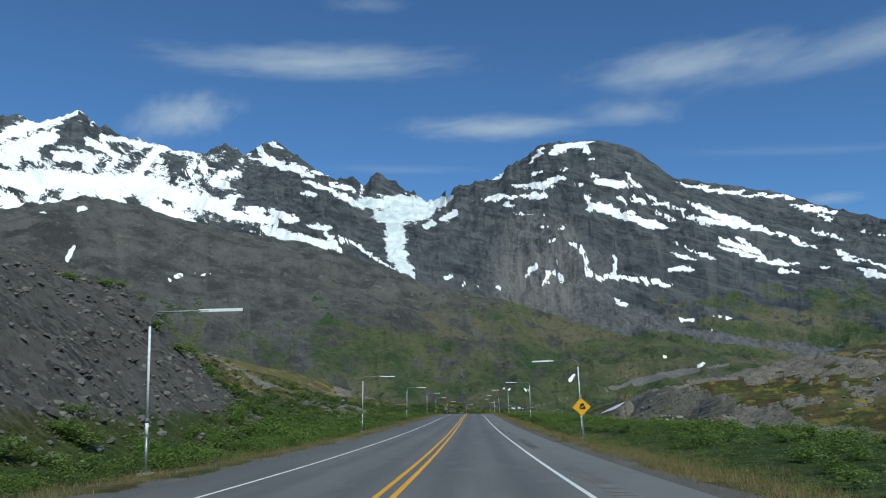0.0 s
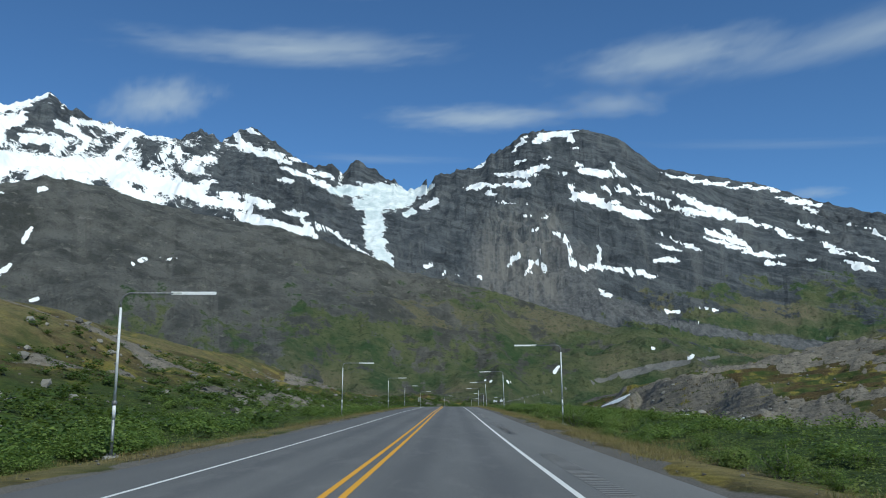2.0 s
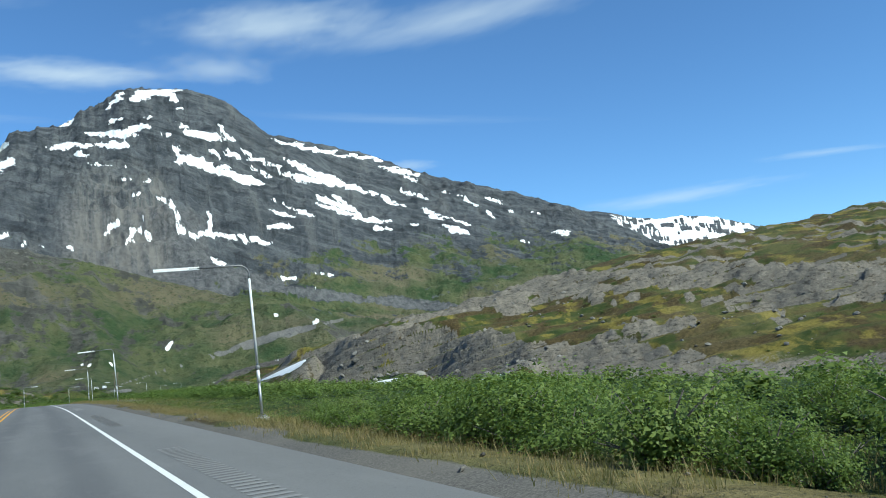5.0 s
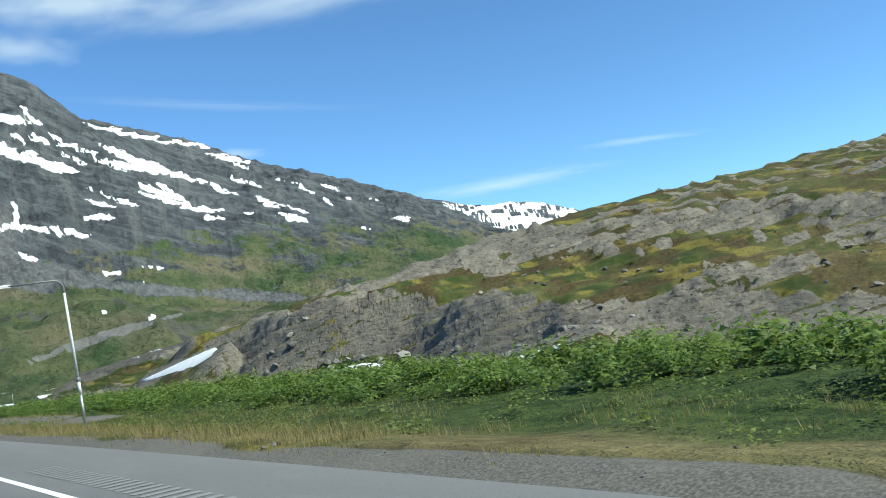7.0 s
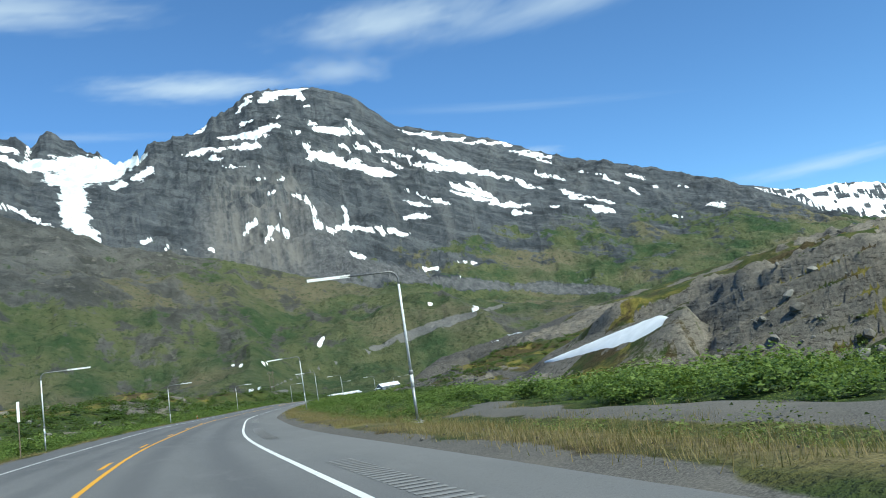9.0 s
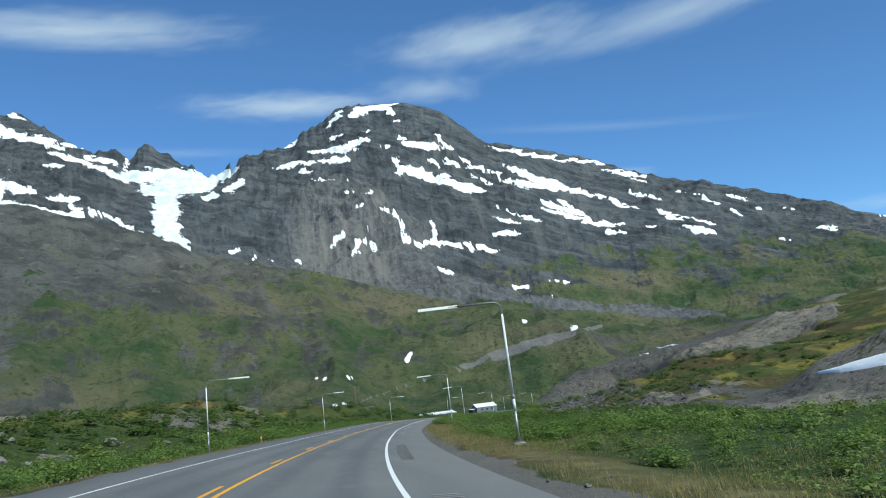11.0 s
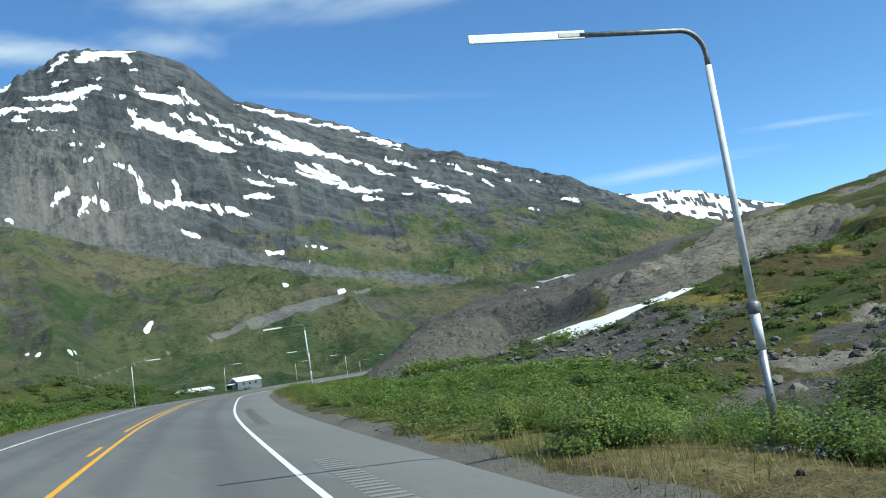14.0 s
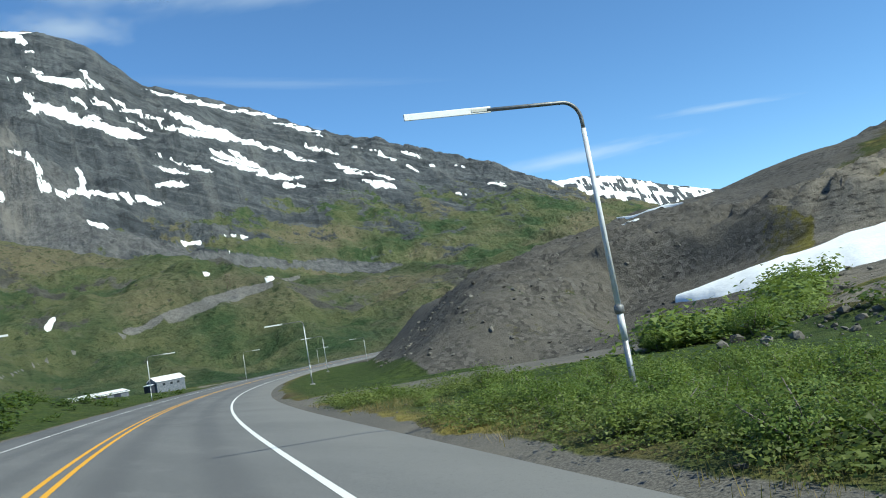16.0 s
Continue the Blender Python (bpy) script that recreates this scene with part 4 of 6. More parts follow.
    slope_green = slope_green * (1 - 0.14 * rear)
    slope_green = slope_green * (1 - 0.9 * apron) * (1 - 0.85 * fan)
    pale = 0.75 * smooth(2.5, 4.5, az) * smooth(10.5, 8.5, az) * smooth(5.5, 7, el) * smooth(14, 11.5, el) * rear
    keep = ~((x > NEAR_BOX[0] + 4) & (x < NEAR_BOX[1] - 4) & (y > NEAR_BOX[2] + 4) & (y < NEAR_BOX[3] - 4))
    inside = (x > NEAR_BOX[0]) & (x < NEAR_BOX[1]) & (y > NEAR_BOX[2]) & (y < NEAR_BOX[3])
    z = z - 0.5 * inside
    pull = true_range(az, r) / r
    x, y, z = HUB[0] + (x - HUB[0]) * pull, HUB[1] + (y - HUB[1]) * pull, HUB[2] + (z - HUB[2]) * pull
    faces = grid_faces(*az.shape, keep[:-1, :-1] | keep[1:, 1:])
    n = len(radii)
    return az, r, x, y, z, faces, dict(snow=snow, ice=ice, scree=scree, green=slope_green, pale=pale, bearing=az, range=r, front=~rear * (1 - 0.3 * smooth(1, -7, az)), rock=rock, gravel=gravel, lush=lush, dry=dry, verge=verge, track=track)


def land_objects():
    fine = np.r_[np.arange(-36, -33, 0.2), np.arange(-33, 44.5, 0.082), np.arange(44.5, 54, 0.1), np.arange(54, 62.01, 0.4)]
    rest = np.arange(62, 324.01, 2.0)
    near_r = np.r_[np.arange(20, 140, 4.0), np.geomspace(140, 640, 90)]
    far_r = np.r_[np.geomspace(640, 1130, 64), np.linspace(1140, 1370, 40), np.linspace(1376, 2000, 70), np.linspace(2008, 3120, 150), np.linspace(3140, 4420, 16), [4500, 4680]]
    made = []
    for name, bearings, radii, mat, keys, label in (
        ("valley_ground", fine, near_r, GROUND, ("rock", "gravel", "lush", "dry", "verge"), "tundra valley floor with heath, rock and gravel"),
        ("ground_behind", rest, near_r, GROUND, ("rock", "gravel", "lush", "dry", "verge"), "rolling tundra ground beside the road"),
        ("mountain_range", fine, far_r, MOUNTAIN, ("snow", "ice", "scree", "green", "pale", "track", "front", "bearing", "range"), "dark rocky mountains with snow patches and a hanging glacier"),
        ("hills_behind", rest, np.geomspace(640, 4680, 60), MOUNTAIN, ("snow", "ice", "scree", "green", "pale", "track", "front", "bearing", "range"), "plain dark hills closing the valley"),
    ):
        if mat is GROUND and bearings is fine:
            bearings = np.arange(-36, 62.01, 0.25)
        az, r, x, y, z, faces, got = build_far(name, bearings, radii, label)
        ob = mesh_object(name, np.stack([x, y, z], -1).reshape(-1, 3), faces[:, ::-1], mat, [(k, got[k]) for k in keys])
        made.append(tagged(ob, label, "mountain" if mat is MOUNTAIN else "ground", kind="structure"))
    # the near sheet
    xs = np.r_[np.arange(-70, -8, 1.0), np.arange(-8, 60, 0.65), np.arange(60, 110, 0.5), np.arange(110, 150.1, 0.9)]
    ys = np.r_[np.arange(-40, 170, 1.0), np.arange(170, 500, 0.58), np.arange(500, 606.1, 0.9)]
    x, y = np.meshgrid(xs, ys)
    z, d, rock, gravel, lush, dry, verge = land(x, y)
    rr = np.hypot(x - HUB[0], y - HUB[1])
    w = smooth(430, 620, rr)
    z = z * (1 - w) + w * far_land(np.degrees(np.arctan2(x - HUB[0], y - HUB[1])), rr)
    ob = mesh_object("ground", np.stack([x, y, z], -1).reshape(-1, 3), grid_faces(*x.shape), GROUND, [("rock", rock), ("gravel", gravel), ("lush", lush), ("dry", dry), ("verge", verge)])
    tagged(ob, "tundra ground with rocky knolls, heath and green brush", "ground", kind="structure")


land_objects()


# ---------------------------------------------------------------- road
def strip(name, d0, d1, lift, material, s0, s1, parent=None, step=1.0, thick=0.0, spans=None):
    """A band along the road between two distances across; spans: lengths with gaps between."""
    verts, faces, across = [], [], []
    for a, b in spans or [(s0, s1)]:
        ss = np.arange(a, b + 0.01, step) if b - a > step else np.array([a, b])
        base = len(verts)
        n = 5 if d1 - d0 > 3 else 2
        for s in ss:
            i = min(int(s), len(LINE) - 2)
            f = s - i
            c = LINE[i] * (1 - f) + LINE[i + 1] * f
            t = AHEAD[i] * (1 - f) + AHEAD[i + 1] * f
            for k in range(n):
                d = d0 + (d1 - d0) * k / (n - 1)
                verts.append((c[0] + d * t[1], c[1] - d * t[0], c[2] + lift - 0.012 * abs(d) - BANK[i] * d))
                across.append(d)
            if thick:
                for d in (d0 - 0.12, d1 + 0.12):
                    verts.append((c[0] + d * t[1], c[1] - d * t[0], c[2] + lift - thick - BANK[i] * d))
                    across.append(d)
        row = n + (2 if thick else 0)
        for q in range(len(ss) - 1):
            o, p = base + q * row, base + (q + 1) * row
            for k in range(n - 1):
                faces.append((o + k, o + k + 1, p + k + 1, p + k))
            if thick:
                faces.append((o + n, o, p, p + n))
                faces.append((o + n - 1, o + n + 1, p + n + 1, p + n - 1))
    ob = mesh_object(name, verts, faces, material, [("across", across)])
    ob.parent = parent
    return ob


S0, S1 = s_of_y(-100), len(LINE) - 60
road = strip("road", -5.9, 5.9, 0.05, ASPHALT, S0, S1, thick=0.22)
tagged(road, "two-lane grey asphalt highway with wide worn shoulders", "road", kind="structure")
strip("edge_line", 3.67, 3.78, 0.054, WHITE_LINE, S0, S1, road)
strip("edge_line", -3.78, -3.67, 0.054, WHITE_LINE, S0, S1, road)
S_SPLIT = s_of_y(232)
strip("centre_line", 0.10, 0.22, 0.054, YELLOW_LINE, S0, S1, road)
strip("centre_line", -0.22, -0.10, 0.054, YELLOW_LINE, S0, S_SPLIT, road)
strip("broken_centre_line", -0.22, -0.10, 0.054, YELLOW_LINE, 0, 0, road, spans=[(s, s + 3.05) for s in np.arange(S_SPLIT + 9, s_of_y(418), 12.2)])
strip("centre_line", -0.22, -0.10, 0.054, YELLOW_LINE, s_of_y(420), S1, road)


# ---------------------------------------------------------------- materials of things
GALVANISED = plain_material("galvanised_steel", (0.30, 0.31, 0.32), (0.42, 0.43, 0.43), 14, 0.5, 0.75)
DARK_STEEL = plain_material("weathered_steel", (0.17, 0.175, 0.18), (0.28, 0.28, 0.27), 10, 0.55, 0.6)
SILVER = plain_material("pale_reflective_sleeve", (0.62, 0.63, 0.64), (0.75, 0.76, 0.76), 8, 0.5)
BLADE = plain_material("white_reflective_sheet", (0.78, 0.79, 0.78), (0.86, 0.86, 0.85), 6, 0.45)
CONCRETE = plain_material("concrete", (0.30, 0.29, 0.27), (0.42, 0.41, 0.39), 9, 0.9, bump=0.01)
SIGN_YELLOW = plain_material("yellow_sign_sheet", (0.80, 0.40, 0.012), (0.84, 0.44, 0.02), 3, 0.4)
SIGN_BLACK = plain_material("black_sign_ink", (0.012, 0.012, 0.012), (0.02, 0.02, 0.02), 5, 0.5)
ROOF_WHITE = plain_material("white_metal_roof", (0.74, 0.75, 0.76), (0.84, 0.84, 0.84), 0.8, 0.4)
WALL_GREY = plain_material("grey_board_wall", (0.10, 0.115, 0.14), (0.20, 0.215, 0.24), 1.5, 0.8)
WALL_DARK = plain_material("dark_blue_door_and_gable_shade", (0.015, 0.02, 0.035), (0.03, 0.035, 0.05), 1.2, 0.6)
ORANGE = plain_material("orange_plastic", (0.75, 0.16, 0.02), (0.82, 0.2, 0.03), 5, 0.5)
DUST = paint_material("dusty_grooves", (0.24, 0.235, 0.225), (0.15, 0.15, 0.15))
TIMBER = plain_material("weathered_timber", (0.11, 0.085, 0.06), (0.2, 0.16, 0.12), 12, 0.9)
RUBBER = plain_material("tyre_rubber", (0.02, 0.02, 0.02), (0.035, 0.035, 0.035), 12, 0.85)
GLASS_DARK = plain_material("dark_glass", (0.02, 0.025, 0.03), (0.03, 0.035, 0.04), 2, 0.1)


def snow_material():
    m = Nodes("old_snow", 0.7, 0.2)
    p = m.place()
    n, f = m.noise(p, 0.35, 5), m.noise(p, 2.5, 5)
    c = m.mix(m.ramp(n, 0.35, 0.7), (0.88, 0.89, 0.90), (0.76, 0.77, 0.77))
    c = m.mix(m.ramp(m.noise(p, 1.1, 6, 0.7), 0.62, 0.75, 0, 0.5), c, (0.42, 0.39, 0.34))
    m.bump(m.math("ADD", m.math("MULTIPLY", n, 1.0), m.math("MULTIPLY", f, 0.3)), 0.5, 0.3)
    return m.done(c)


def stone_material(name, dark, light):
    m = Nodes(name, 0.9, 0.2)
    v = m.local()
    pick = m.island()
    base = m.mix(pick, dark, light)
    base = m.mix(m.ramp(m.noise(v, 1.6, 6, 0.7), 0.45, 0.7, 0, 0.5), base, (0.24, 0.23, 0.205))
    base = m.mix(m.ramp(m.noise(v, 5.0, 4, 0.6), 0.6, 0.75, 0, 0.6), base, (0.06, 0.06, 0.055))
    m.bump(m.noise(v, 3.0, 6, 0.7), 0.6, 0.12)
    return m.done(base)


def leaf_material(name, a, b, c):
    m = Nodes(name, 0.55, 0.25)
    pick = m.island()
    col = m.mix(pick, a, b)
    col = m.mix(m.ramp(m.random(), 0.2, 1.0, 0, 0.55), col, c)
    m.put(m.shader.inputs["Base Color"], col)
    t = m.n.new("ShaderNodeBsdfTranslucent")
    m.l.new(m.mix(0.5, col, (0.22, 0.30, 0.04)), t.inputs["Color"])
    mixer = m.n.new("ShaderNodeMixShader")
    mixer.inputs[0].default_value = 0.38
    m.l.new(m.shader.outputs[0], mixer.inputs[1])
    m.l.new(t.outputs[0], mixer.inputs[2])
    m.l.new(mixer.outputs[0], m.n["Material Output"].inputs["Surface"])
    return m.mat


SNOW = snow_material()
ROCKS = stone_material("weathered_boulder", (0.11, 0.103, 0.09), (0.26, 0.245, 0.215))
TALUS = stone_material("talus_stone", (0.065, 0.06, 0.053), (0.17, 0.158, 0.138))
LEAF = leaf_material("alder_leaves", (0.055, 0.102, 0.020), (0.185, 0.255, 0.058), (0.21, 0.265, 0.07))
LEAF_FAR = leaf_material("thicket_leaves", (0.034, 0.062, 0.013), (0.10, 0.145, 0.03), (0.07, 0.11, 0.026))
BLADES = leaf_material("roadside_grass_blades", (0.085, 0.12, 0.028), (0.38, 0.285, 0.13), (0.30, 0.205, 0.10))
HERBS = leaf_material("low_herb_leaves", (0.055, 0.098, 0.021), (0.180, 0.225, 0.056), (0.20, 0.21, 0.07))


# ---------------------------------------------------------------- shapes
def land_z(x, y):
    x, y = np.atleast_1d(np.asarray(x, float)), np.atleast_1d(np.asarray(y, float))
    z = land(x, y)[0]
    r = np.hypot(x - HUB[0], y - HUB[1])
    w = smooth(430, 620, r)
    if np.any(w > 0):
        z = z * (1 - w) + w * far_land(np.degrees(np.arctan2(x - HUB[0], y - HUB[1])), r)
    return z


def box(bm, size, at=(0, 0, 0), bevel=0.0, turn=None):
    m = Matrix.Translation(at) @ (turn or Matrix.Identity(4)) @ Matrix.Diagonal((*size, 1))
    got = bmesh.ops.create_cube(bm, size=1, matrix=m)
    if bevel:
        edges = list({e for v in got["verts"] for e in v.link_edges})
        bmesh.ops.bevel(bm, geom=edges, offset=bevel, segments=2, affect="EDGES", profile=0.6)
    return bm


def tube(bm, points, radii, sides=10):
    """A pipe through points."""
    rings = []
    for k, p in enumerate(points):
        a, b = Vector(points[max(k - 1, 0)]), Vector(points[min(k + 1, len(points) - 1)])
        way = (b - a).normalized()
        side = way.orthogonal().normalized() if abs(way.y) > 0.99 else way.cross(Vector((0, 1, 0))).normalized()
        up = way.cross(side)
        r = radii[k] if isinstance(radii, (list, tuple)) else radii
        rings.append([bm.verts.new(Vector(p) + r * (math.cos(q) * side + math.sin(q) * up)) for q in [2 * math.pi * n / sides for n in range(sides)]])
    for a, b in zip(rings, rings[1:]):
        for n in range(sides):
            f = bm.faces.new((a[n], a[(n + 1) % sides], b[(n + 1) % sides], b[n]))
            f.smooth = True
    bm.faces.new(rings[0][::-1])
    bm.faces.new(rings[-1])
    bmesh.ops.recalc_face_normals(bm, faces=bm.faces)
    return bm


def thing(name, label, category, group=""):
    ob = new(name)
    return tagged(ob, label, category, group)


# ---------------------------------------------------------------- snow poles along the road
def build_pole():
    """Tall inverted-L snow pole; its arm reaches along -x, over the shoulder."""
    pole = thing("snow_pole", "tall grey inverted-L snow pole with white arm blade beside the road", "snow pole", "snow poles along the highway")
    part("footing", box(bmesh.new(), (0.42, 0.42, 0.5), (0, 0, -0.17), 0.03), CONCRETE, pole)
    b = box(bmesh.new(), (0.26, 0.26, 0.03), (0, 0, 0.095), 0.005)
    for sx in (-0.09, 0.09):
        for sy in (-0.09, 0.09):
            box(b, (0.035, 0.035, 0.06), (sx, sy, 0.13), 0.006)
    part("base_plate", b, DARK_STEEL, pole, "bolted steel base plate")
    part("lower_post", tube(bmesh.new(), [(0, 0, 0.1), (0, 0, 1.25)], 0.052, 12), GALVANISED, pole, "bare galvanised lower post")
    part("sleeve", tube(bmesh.new(), [(0, 0, 1.25), (0, 0, 1.72)], 0.058, 12), SILVER, pole, "white reflective sleeve")
    part("collar", tube(bmesh.new(), [(0, 0, 1.70), (0, 0, 1.73), (0, 0, 1.83), (0, 0, 1.86)], [0.06, 0.085, 0.085, 0.055], 12), DARK_STEEL, pole, "dark clamped collar")
    part("upper_post", tube(bmesh.new(), [(0, 0, 1.84), (0, 0, 4.92)], [0.050, 0.042], 12), SILVER, pole, "pale silver upper post")
    bend = [(0, 0, 4.90)] + [(-0.33 * (1 - math.cos(q)), 0, 5.07 + 0.33 * math.sin(q)) for q in [math.pi / 2 * n / 8 for n in range(9)]] + [(-1.75, 0, 5.40)]
    part("arm", tube(bmesh.new(), bend, 0.034, 10), DARK_STEEL, pole, "curved grey steel arm")
    part("marker_blade", box(bmesh.new(), (1.52, 0.035, 0.105), (-2.44, 0, 5.405), 0.008), BLADE, pole, "long white reflective blade")
    part("blade_clamp", box(bmesh.new(), (0.36, 0.05, 0.06), (-1.86, 0, 5.405), 0.01), plain_material("pale_clamp", (0.5, 0.5, 0.46), (0.6, 0.6, 0.56), 10), pole)
    return pole


def set_poles():
    first = build_pole()
    rng = random.Random(7)
    spots = [(4, 9.2), (61.3, 9.2), (115.4, 9.37), (173.8, 8.98), (232.2, 9.28), (284.4, 9.45), (341.4, 8.7), (397.9, 9.1), (454.4, 9.42)] + [(-26, -9.3), (30.6, -9.27), (85.9, -9.3), (143.6, -9.47), (203, -9.3), (261, -9.3), (317, -9.4), (371.6, -9.66), (428.2, -9.54)]
    leans = [-1.0, -1.0, 0.3, -1.0, -2.4, 0.0, -1.2, -1.0, -1.6]
    places = [(s_of_y(y), d) for y, d in spots]
    last = s_of_y(454)
    places += [(last + 59 + 56 * k, 9.3) for k in range(4)] + [(s_of_y(485.5) + 56 * k, -9.6) for k in range(4)]
    for n, (s, d) in enumerate(places):
        x, y = roadside(s, d)
        i = int(s)
        turn = math.degrees(math.atan2(AHEAD[i, 0], AHEAD[i, 1]))
        z = float(land_z(x, y)[0])
        m = pose(x, y, z, rng.uniform(-1, 1), leans[n] if n < 9 else rng.uniform(-1.4, 0.6), -turn + (0 if d > 0 else 180) + rng.uniform(-3, 3))
        if n == 0:
            first.matrix_basis = m
        else:
            copy_thing(first, m)


set_poles()


# ---------------------------------------------------------------- hill sign
def rounded(bm, half, corner, depth, at_y):
    """A diamond plate with rounded corners, facing -y."""
    loop = []
    for k in range(4):
        c = [(0, 1), (1, 0), (0, -1), (-1, 0)][k]
        cx, cz = c[0] * (half - corner * 1.41), c[1] * (half - corner * 1.41)
        for q in range(6):
            w = math.radians(90 - 90 * k + 45 - 18 * q)
            loop.append((cx + corner * math.cos(w), cz + corner * math.sin(w)))
    a = [bm.verts.new((x, at_y, z)) for x, z in loop]
    b = [bm.verts.new((x, at_y + depth, z)) for x, z in loop]
    bm.faces.new(a)
    bm.faces.new(b[::-1])
    for k in range(len(a)):
        bm.faces.new((a[k], a[(k + 1) % len(a)], b[(k + 1) % len(a)], b[k]))
    bmesh.ops.recalc_face_normals(bm, faces=bm.faces)
    return bm


def slab(bm, outline, y0, y1):
    a = [bm.verts.new((x, y0, z)) for x, z in outline]
    b = [bm.verts.new((x, y1, z)) for x, z in outline]
    bm.faces.new(a)
    bm.faces.new(b[::-1])
    for k in range(len(a)):
        bm.faces.new((a[k], a[(k + 1) % len(a)], b[(k + 1) % len(a)], b[k]))
    bmesh.ops.recalc_face_normals(bm, faces=bm.faces)
    return bm


def build_sign():
    sign = thing("warning_sign", "yellow diamond steep hill sign with black truck on steel post", "road sign")
    part("post", box(bmesh.new(), (0.06, 0.06, 3.2), (0, 0.03, 1.45), 0.006), GALVANISED, sign, "square galvanised steel post")
    part("post_sleeve", box(bmesh.new(), (0.085, 0.085, 0.75), (0, 0.03, 0.30), 0.008), DARK_STEEL, sign, "dark lower sleeve of the post")
    up = 2.22
    plate = part("panel", rounded(bmesh.new(), 0.645, 0.045, 0.006, -0.02), SIGN_YELLOW, sign, "bright yellow diamond panel")
    plate.matrix_basis = pose(0, 0, up)
    rim = bmesh.new()
    for k in range(4):
        a, b = [(0, 0.595), (0.595, 0), (0, -0.595), (-0.595, 0)][k], [(0.595, 0), (0, -0.595), (-0.595, 0), (0, 0.595)][k]
        ux, uz = (b[0] - a[0]), (b[1] - a[1])
        n = math.hypot(ux, uz)
        ux, uz = ux / n, uz / n
        px, pz = -uz * 0.009, ux * 0.009
        a, b = (a[0] + ux * 0.03, a[1] + uz * 0.03), (b[0] - ux * 0.03, b[1] - uz * 0.03)
        slab(rim, [(a[0] + px, a[1] + pz), (b[0] + px, b[1] + pz), (b[0] - px, b[1] - pz), (a[0] - px, a[1] - pz)], -0.0235, -0.0205)
    part("border", rim, SIGN_BLACK, sign, "thin black border line").matrix_basis = pose(0, 0, up)
    wedge = slab(bmesh.new(), [(-0.22, -0.16), (0.26, -0.16), (0.26, 0.08)], -0.0235, -0.0205)
    part("hill_symbol", wedge, SIGN_BLACK, sign, "black slope symbol").matrix_basis = pose(0, 0, up)
    truck = bmesh.new()
    slab(truck, [(-0.03, 0.05), (0.25, 0.05), (0.25, 0.22), (-0.03, 0.22)], -0.0235, -0.0205)
    slab(truck, [(-0.16, 0.0), (-0.05, 0.0), (-0.05, 0.11), (-0.10, 0.11), (-0.16, 0.06)], -0.0235, -0.0205)
    for cx in (-0.115, 0.03, 0.18):
        ring = [(cx + 0.036 * math.cos(2 * math.pi * k / 12), 0.025 + 0.036 * math.sin(2 * math.pi * k / 12)) for k in range(12)]
        slab(truck, ring, -0.024, -0.0205)
    part("truck_symbol", truck, SIGN_BLACK, sign, "black truck symbol").matrix_basis = pose(0.0, 0, up - 0.02, 0, -25, 0)
    for dz in (-0.35, 0.35):
        b = bmesh.new()
        bmesh.ops.create_cone(b, cap_ends=True, segments=10, radius1=0.013, radius2=0.013, depth=0.012, matrix=Matrix.Translation((0, -0.026, up + dz)) @ Matrix.Rotation(math.pi / 2, 4, "X"))
        part("bolt", b, GALVANISED, sign)
    x, y = 9.9, 60.0
    x, y = roadside(s_of_y(60.0), 9.17)
    sign.matrix_basis = pose(x, y, float(land_z(x, y)[0]) - 0.1, 0, -1.5, -3)


build_sign()


# ---------------------------------------------------------------- markers beside the road
def set_markers():
    stake = thing("delineator", "slim dark post with a white reflective panel beside road", "road marker")
    part("post", box(bmesh.new(), (0.07, 0.05, 2.6), (0, 0, 1.1), 0.008), TIMBER, stake)
    part("panel", box(bmesh.new(), (0.16, 0.012, 1.2), (0, -0.035, 2.8), 0.004), BLADE, stake, "upright white reflective panel")
    x, y = roadside(s_of_y(310), -9.2)
    stake.matrix_basis = pose(x, y, float(land_z(x, y)[0]), 0, 1, 20)
    flag = thing("marker_post", "short flexible orange marker post on the verge", "road marker")
    part("stem", tube(bmesh.new(), [(0, 0, -0.2), (0, 0, 0.85), (0, 0, 0.9)], [0.045, 0.045, 0.02], 10), ORANGE, flag)
    part("band", tube(bmesh.new(), [(0, 0, 0.62), (0, 0, 0.76)], 0.048, 10), BLADE, flag, "white reflective band")
    x, y = roadside(s_of_y(388), -9.0)
    flag.matrix_basis = pose(x, y, float(land_z(x, y)[0]))


set_markers()


